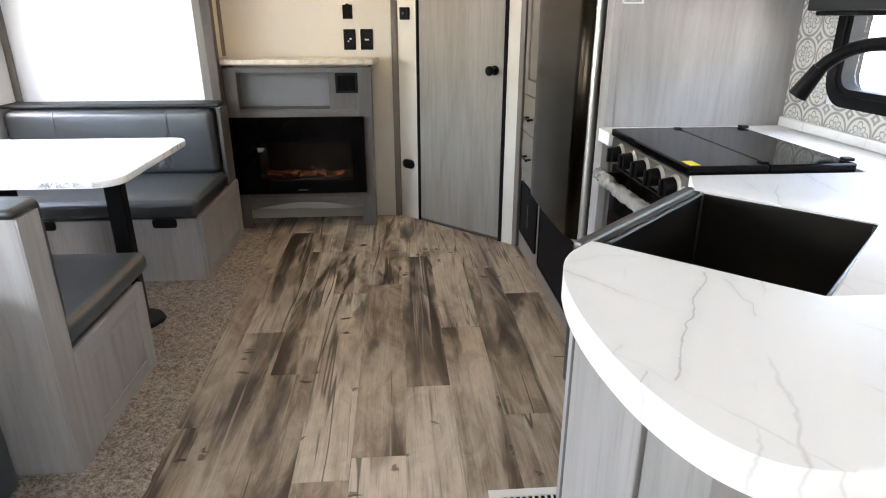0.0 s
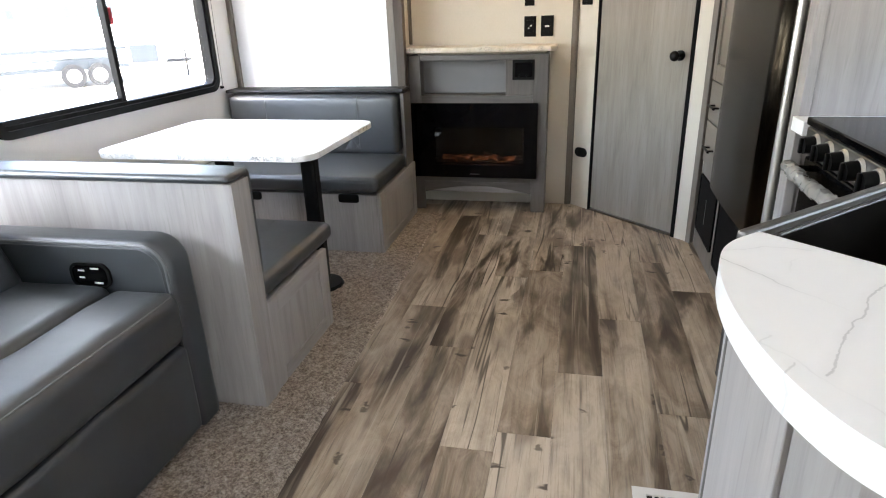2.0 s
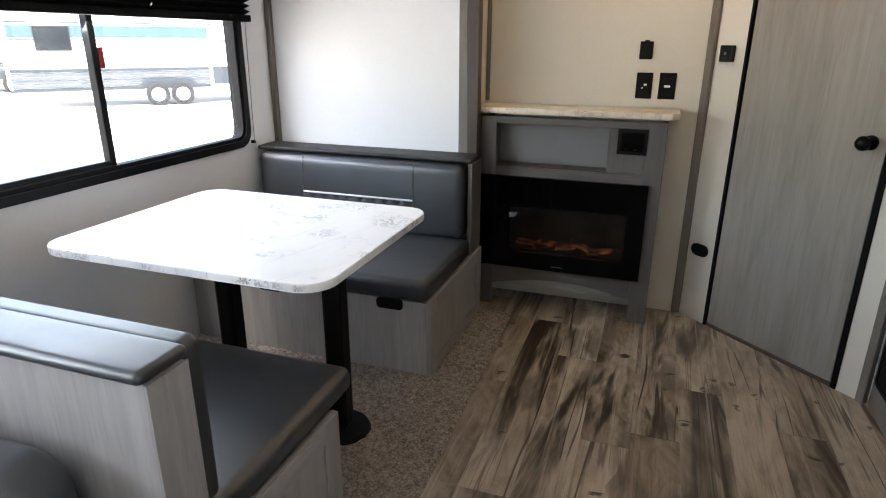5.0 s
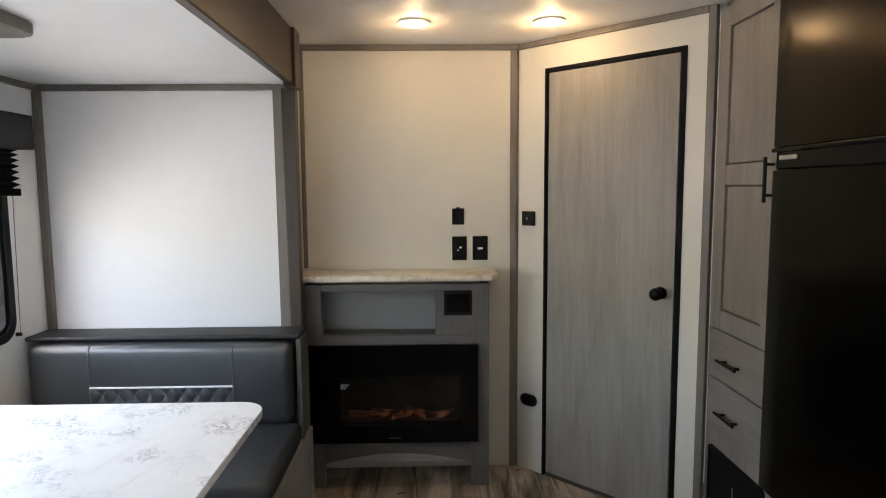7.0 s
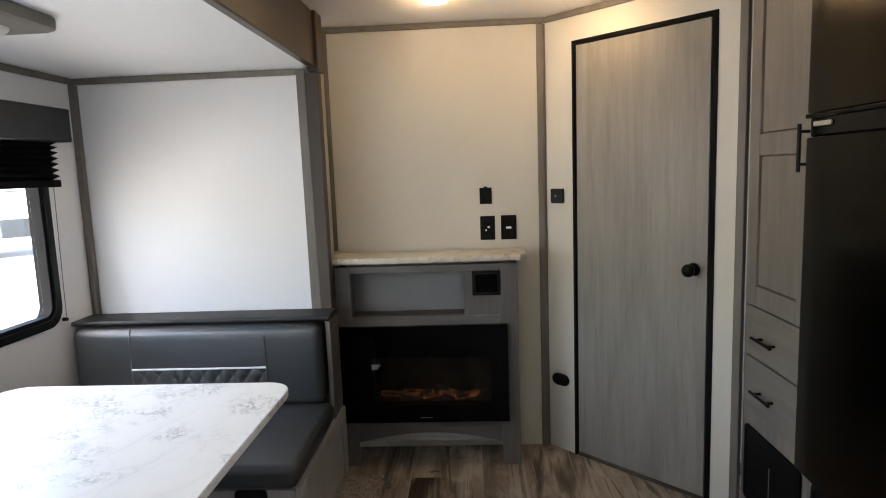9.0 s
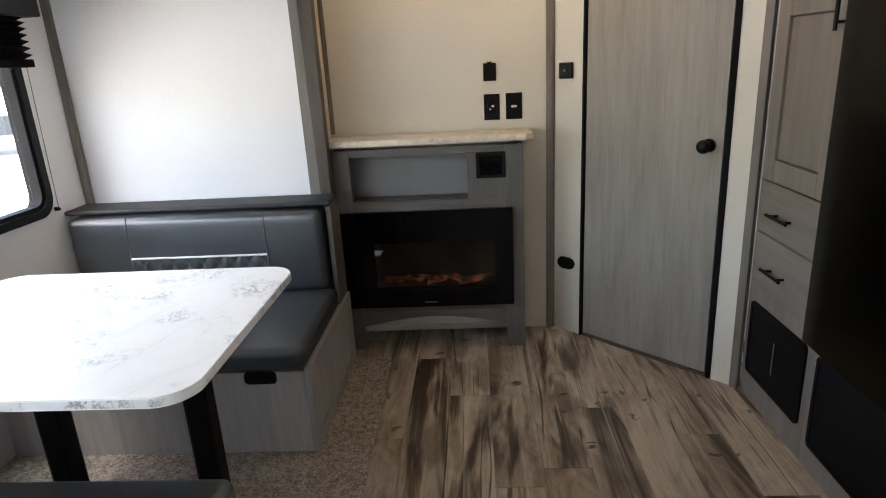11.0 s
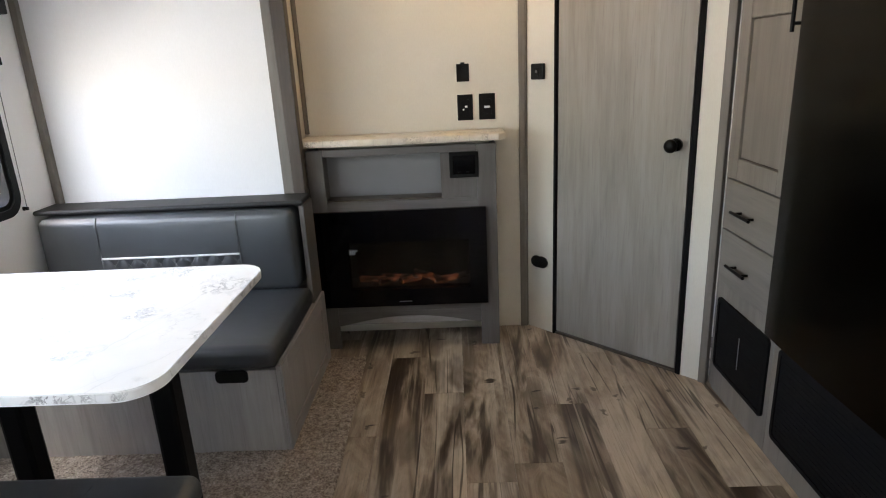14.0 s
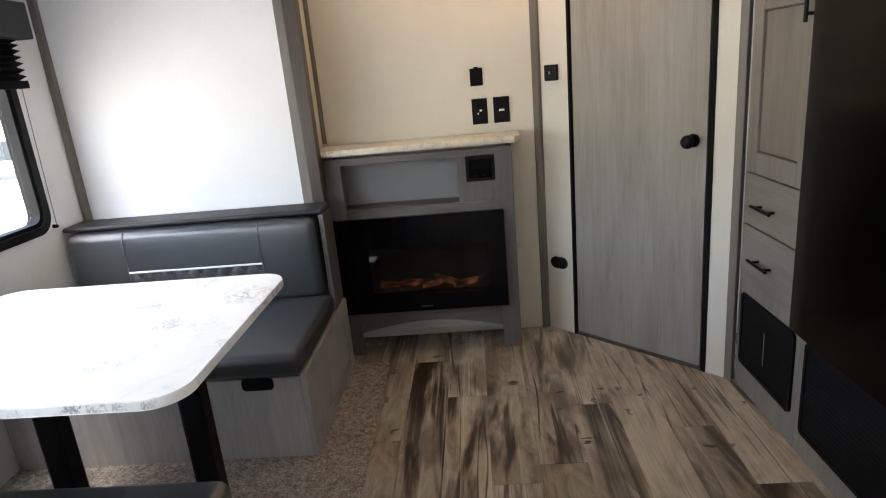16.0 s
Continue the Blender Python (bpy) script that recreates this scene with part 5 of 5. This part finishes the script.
part("drain", cyl((S_W / 2, 0.17, 0.7562), (S_W / 2, 0.17, 0.76), 0.045, 0.04, 28), M_STEEL, sink, "round steel drain", True, SM)

fa = thing("faucet", (*sp(0.4, 0.365), ZC), "black gooseneck kitchen faucet", "faucet")
fx0, fy0 = 0.4, 0.365
part("base", cyl((fx0, fy0, ZC), (fx0, fy0, ZC + 0.05), 0.027, 0.022, 24), M_BLACKMETAL, fa, "", True, SM)
arc = [(fx0, fy0, ZC + 0.05), (fx0, fy0, ZC + 0.12), (fx0, fy0, ZC + 0.19)]
for k in range(1, 15):
    a = math.pi * 0.8 * k / 14
    arc.append((fx0, fy0 - 0.108 + 0.108 * math.cos(a), ZC + 0.19 + 0.108 * math.sin(a)))
part("spout", tube(arc, 0.0115, 14), M_BLACKMETAL, fa, "", True, SM)
part("spray_head", cyl((fx0, arc[-1][1] + 0.002, arc[-1][2] + 0.004), (fx0, arc[-1][1] - 0.024, arc[-1][2] - 0.045), 0.0125, 0.0165, 18), M_BLACKMETAL, fa, "", True, SM)
part("lever", tube([(fx0 + 0.02, fy0, ZC + 0.07), (fx0 + 0.05, fy0 - 0.01, ZC + 0.085), (fx0 + 0.11, fy0 - 0.02, ZC + 0.1)], 0.007, 10), M_BLACKMETAL, fa, "", True, SM)

cab = thing("kitchen_base_cabinet", (1.7, 1.2, 0), "grey wood kitchen base cabinet under the rounded counter", "cabinet")
body_pts = [(1.352, 1.305), (1.325, 1.27), (1.315, 1.2), (1.315, 1.02), (1.34, 0.9), (1.42, 0.855), (X_RIGHT - 0.003, 0.855), (X_RIGHT - 0.003, 1.75), (1.73, 1.75), (1.71, 1.69), (1.69, 1.64)]
part("carcass", prism(body_pts, 0.0, 0.655), M_WOOD, cab)
neck = [(1.395, 1.29), (1.325, 1.22), (1.315, 1.02), (1.34, 0.9), (1.42, 0.855), (X_RIGHT - 0.003, 0.855), (X_RIGHT - 0.003, 0.98), (1.56, 1.0)]
part("upper_panel", prism(neck, 0.6555, ZC - 0.043), M_WOOD, cab)
part("corner_post", box(1.312, 1.336, 1.262, 1.31, 0.0, ZC - 0.043, 0.004), M_WOOD, cab)
part("corner_bead", cyl((1.309, 1.255, 0.0), (1.309, 1.255, ZC - 0.043), 0.008, None, 12), M_HEARTH, cab, "", True)
part("side_panel", box(1.3, 1.3145, 0.985, 1.24, 0.0, ZC - 0.043, 0.002), M_WOOD, cab)
part("end_panel", prism([(1.306, 0.98), (1.334, 0.892), (1.418, 0.846), (1.42, 0.854), (1.339, 0.898), (1.314, 0.983)], 0.0, ZC - 0.043), M_WOOD, cab)

stove = thing("gas_range", (1.9, 2.02, 0), "black gas range with closed glass lid and plastic-wrapped oven handle", "stove")
SY0, SY1 = 1.762, 2.29
part("oven_body", box(1.74, 2.13, SY0, SY1, 0.0, 0.914, 0.003), M_BLACK, stove)
part("oven_door", box(1.712, 1.7395, SY0 + 0.008, SY1 - 0.008, 0.30, 0.828, 0.006), M_GLOSSBLACK, stove, "black glass oven door")
part("lower_panel", box(1.716, 1.7395, SY0 + 0.008, SY1 - 0.008, 0.05, 0.292, 0.004), M_BLACK, stove)
ctl = part("control_panel", box(1.706, 1.7395, SY0 + 0.004, SY1 - 0.004, 0.835, 0.911, 0.006), M_RANGE, stove, "dark steel control panel")
for k in range(5):
    y = SY0 + 0.055 + k * 0.094
    kn = part("knob", cyl((1.7015, y, 0.877), (1.672, y, 0.874), 0.024, 0.022, 22), M_BLACK, ctl, "round black knob", True)
    part("bezel", cyl((1.7058, y, 0.877), (1.698, y, 0.8765), 0.03, 0.027, 22), M_SATIN, kn, "satin steel bezel", True)
    part("grip", box(1.662, 1.6718, y - 0.006, y + 0.006, 0.853, 0.895, 0.003), M_BLACK, kn)
part("igniter_button", cyl((1.7058, SY0 + 0.012, 0.879), (1.695, SY0 + 0.012, 0.879), 0.009, 0.008, 14), M_WHITE, ctl, "white igniter button", True)
bm = tube([(1.668 - 0.012 * math.sin(math.pi * k / 60), SY0 + 0.02 + 0.49 * k / 60, 0.80) for k in range(61)], 0.018, 16)
for v in bm.verts:
    v.co += 0.006 * noise.noise_vector(v.co * 60) + 0.004 * noise.noise_vector(v.co * 170)
part("oven_handle", bm, M_WRAP, stove, "handle wrapped in crinkled clear plastic", True)
for y in (SY0 + 0.05, SY1 - 0.05):
    part("handle_post", cyl((1.7115, y, 0.80), (1.675, y, 0.80), 0.009, None, 10), M_BLACKMETAL, stove, "", True)
lid = part("glass_lid", box(1.702, 1.90, SY0 + 0.004, SY1 - 0.004, 0.915, 0.937, 0.004), M_GLOSSBLACK, stove, "folded black glass lid")
part("glass_lid", box(1.903, 2.115, SY0 + 0.004, SY1 - 0.004, 0.915, 0.937, 0.004), M_GLOSSBLACK, stove, "folded black glass lid")
for y in (SY0 + 0.025, SY1 - 0.04):
    part("hinge", box(1.893, 1.91, y, y + 0.022, 0.9372, 0.941, 0.001), M_BLACKMETAL, stove)
    part("hinge", box(2.098, 2.122, y, y + 0.022, 0.9372, 0.945, 0.002), M_BLACKMETAL, stove)
part("warning_label", box(1.712, 1.738, SY0 + 0.012, SY0 + 0.06, 0.9373, 0.9378, 0), M_LABEL, stove, "yellow warning label")

# backsplash
bm = box(X_RIGHT - 0.006, X_RIGHT - 0.0005, 0.82, 1.335, ZC, 1.55, 0)
box(X_RIGHT - 0.006, X_RIGHT - 0.0005, 2.216, 2.404, ZC, 1.55, 0, bm)
box(X_RIGHT - 0.006, X_RIGHT - 0.0005, 1.335, 2.216, ZC, 1.014, 0, bm)
box(X_RIGHT - 0.006, X_RIGHT - 0.0005, 1.335, 2.216, 1.436, 1.55, 0, bm)
solo("backsplash", bm, M_TILE, "white and grey scroll-patterned tile backsplash", "backsplash", kind="structure")
vb = thing("window_valance", (X_RIGHT, 1.8, 1.262), "dark valance over the kitchen window", "blind")
part("valance", box(X_RIGHT - 0.09, X_RIGHT - 0.0065, 1.28, 2.262, 1.275, 1.40, 0.006), M_VALANCE, vb)
part("rail", box(X_RIGHT - 0.075, X_RIGHT - 0.02, 1.29, 2.24, 1.262, 1.2745, 0.003), M_BLACK, vb)

# ---- floor register, carpet, planks ----
reg = thing("floor_register", (1.37, 1.72, 0), "white metal floor register set in the planks", "floor vent")
RX0, RX1, RY0, RY1 = 1.268, 1.585, 1.672, 1.79
IX0, IX1, IY0, IY1 = RX0 + 0.036, RX1 - 0.036, RY0 + 0.024, RY1 - 0.026
part("frame", ring([(RX0, RY0), (RX1, RY0), (RX1, RY1), (RX0, RY1)], [(IX0, IY0), (IX1, IY0), (IX1, IY1), (IX0, IY1)], 0.0005, 0.006), M_WHITE, reg)
part("duct", box(IX0, IX1, IY0, IY1, 0.0005, 0.0012, 0), M_RUBBER, reg)
for i in range(1, 14):
    x = IX0 + i * (IX1 - IX0) / 14
    part("slat", box(x - 0.0028, x + 0.0028, IY0 + 0.0003, IY1 - 0.0003, 0.0015, 0.005, 0), M_WHITE, reg)
part("cross_bar", box(IX0 + 0.0003, IX1 - 0.0003, (IY0 + IY1) / 2 - 0.005, (IY0 + IY1) / 2 + 0.005, 0.0052, 0.006, 0), M_WHITE, reg)
for x in (RX0 + 0.017, RX1 - 0.017):
    part("screw", cyl((x, (RY0 + RY1) / 2, 0.0061), (x, (RY0 + RY1) / 2, 0.0075), 0.005, 0.004, 10), M_BLACKMETAL, reg, "dark screw head")

# carpet of the slide-out, with a cut-pile edge
bm = bmesh.new()
NX, NY = 110, 330
rows_v = []
rng = random.Random(4)
for j in range(NY + 1):
    y = Y_SLIDE0 + (4.085 - Y_SLIDE0) * j / NY
    xe = 0.345 - 0.0245 * y + 0.004 * noise.noise(Vector((y * 22, 0, 0)))
    x0 = X_SLIDE if y < 4.05 else -0.02
    rr = []
    for i in range(NX + 1):
        u = (i / NX) ** 0.6
        x = x0 + (xe - x0) * u
        h = 0.006 + 0.0045 * noise.noise(Vector((x * 120, y * 120, 0))) + 0.003 * rng.random()
        if i == NX:
            h = 0.0
        rr.append(bm.verts.new((x, y, h)))
    rows_v.append(rr)
for a, b in zip(rows_v, rows_v[1:]):
    for i in range(NX):
        bm.faces.new((a[i], a[i + 1], b[i + 1], b[i]))
bm.faces.new([rows_v[-1][i] for i in (0, NX)] + [bm.verts.new((0.24, 4.086, -0.003)), bm.verts.new((-0.02, 4.086, -0.003))])
tagged(part("carpet", bm, M_CARPET, None, "", "all"), "beige flecked cut-pile carpet in the slide-out", "carpet", "", "structure")

# vinyl planks: rows along y, with staggered end joints
PW, PL = 0.1672, 1.287
ends = {0: 3.436, 1: 2.784, 2: 3.735, 3: 3.155, 4: 3.25, 5: 3.62, 6: 2.773, 7: 3.43, 8: 3.10, 9: 3.9, 10: 2.6, 11: 3.3, 12: 2.9, -1: 3.0}
meshes = {}
for row in range(-1, 13):
    x0 = 0.204 + row * PW
    y = ends[row] - PL * 6
    while y < Y_BACK:
        a, b = max(y, Y_REAR), min(y + PL, Y_BACK)
        if b - a > 0.01:
            key = round(b - a, 3)
            if key not in meshes:
                bmp = box(0.0002, PW - 0.0002, 0.0005, key - 0.0005, -0.006, 0.0, 0)
                es = [e for e in bmp.edges if all(v.co.z > -0.001 for v in e.verts)]
                bmesh.ops.bevel(bmp, geom=es, offset=0.0006, segments=1, affect="EDGES")
                me = bpy.data.meshes.new("plank")
                bmp.to_mesh(me)
                bmp.free()
                me.materials.append(M_PLANK)
                meshes[key] = me
            pk = new("plank", meshes[key])
            pk.parent = floor
            pk.location = (x0, a, 0)
        y += PL

# ---- outside ----
M_TRAILER = plain("white_fibreglass", (0.75, 0.75, 0.74), 0.3, grain=0.04)
M_STRIPE = plain("slate_stripe", (0.022, 0.028, 0.034), 0.4)
M_SLATE = plain("slate_cladding", (0.06, 0.066, 0.072), 0.45)
M_TEAL = plain("pale_blue_stripe", (0.04, 0.075, 0.085), 0.4)
M_TYRE = plain("tyre_rubber", (0.007, 0.007, 0.008), 0.7)
M_DARKWIN = plain("tinted_window", (0.006, 0.009, 0.012), 0.1)


def trailer(x, y, rz, label, length=7.0):
    """A travel trailer: rounded box body, ribbed lower cladding, bands, windows, door, wheels, roof unit."""
    t = thing("travel_trailer", (x, y, -0.75), label, "trailer", "trailers in the yard", rz=rz)
    L = at(x, y, -0.75) @ Matrix.Rotation(radians(rz), 4, "Z")
    h = length / 2
    part("body", box(-h, h, 0.0, 2.4, 0.55, 3.1, 0.12), M_TRAILER, t, m=L)
    for k in range(6):
        part("cladding_rib", box(-h + 0.1, h - 1.25, -0.03 - 0.012 * (k % 2), -0.001, 0.52 + 0.115 * k, 0.62 + 0.115 * k, 0.012), M_STRIPE if k in (0, 5) else M_SLATE, t, "slate grey ribbed cladding", m=L)
    part("band", box(-h + 0.2, h - 1.2, -0.02, -0.001, 2.1, 2.45, 0.0), M_TEAL, t, "pale blue band", m=L)
    for z in (2.02, 2.52):
        part("stripe", box(-h + 0.2, h - 0.5, -0.02, -0.001, z, z + 0.035, 0.0), M_STRIPE, t, m=L)
    for xw, w in ((-h + 0.9, 0.9),):
        win = part("window", box(xw, xw + w, -0.03, -0.0205, 1.75, 2.4, 0.0), M_DARKWIN, t, m=L)
        part("frame", ring([(xw - 0.03, 1.72), (xw + w + 0.03, 1.72), (xw + w + 0.03, 2.43), (xw - 0.03, 2.43)], [(xw, 1.75), (xw + w, 1.75), (xw + w, 2.4), (xw, 2.4)], 0.021, 0.04), M_TYRE, win, m=L @ ON_BACK)
    part("front_box", box(h - 1.15, h - 0.3, -0.06, -0.001, 0.62, 1.2, 0.03), M_STRIPE, t, "dark storage hatch", m=L)
    part("fender", prism([(0.0, 0.55), (0.2, 0.86), (1.65, 0.86), (1.85, 0.55)], 0.05, 0.075), M_STRIPE, t, "dark fender", m=L @ ON_BACK)
    for xw in (0.55, 1.3):
        w = part("wheel", cyl((xw, -0.06, 0.36), (xw, -0.28, 0.36), 0.36, None, 28), M_TYRE, t, "black tyre", True, L)
        part("rim", cyl((xw, -0.2805, 0.36), (xw, -0.29, 0.36), 0.21, 0.18, 24), M_WHITE, w, "pale rim", True, L)
    part("roof_unit", box(-0.6, 0.4, 0.8, 1.6, 3.1, 3.38, 0.08), M_TRAILER, t, "white roof air conditioner", m=L)
    part("hitch", box(h, h + 1.1, 1.1, 1.3, 0.5, 0.62, 0.02), M_TYRE, t, m=L)
    part("jack", cyl((h + 0.9, 1.2, 0.0), (h + 0.9, 1.2, 0.95), 0.04, None, 12), M_TYRE, t, m=L)
    return t


trailer(-15.2, 17.3, 48, "white travel trailer with slate and blue stripes parked on gravel")
trailer(-24.0, 19.0, 48, "white travel trailer parked further off on gravel", 8.0)
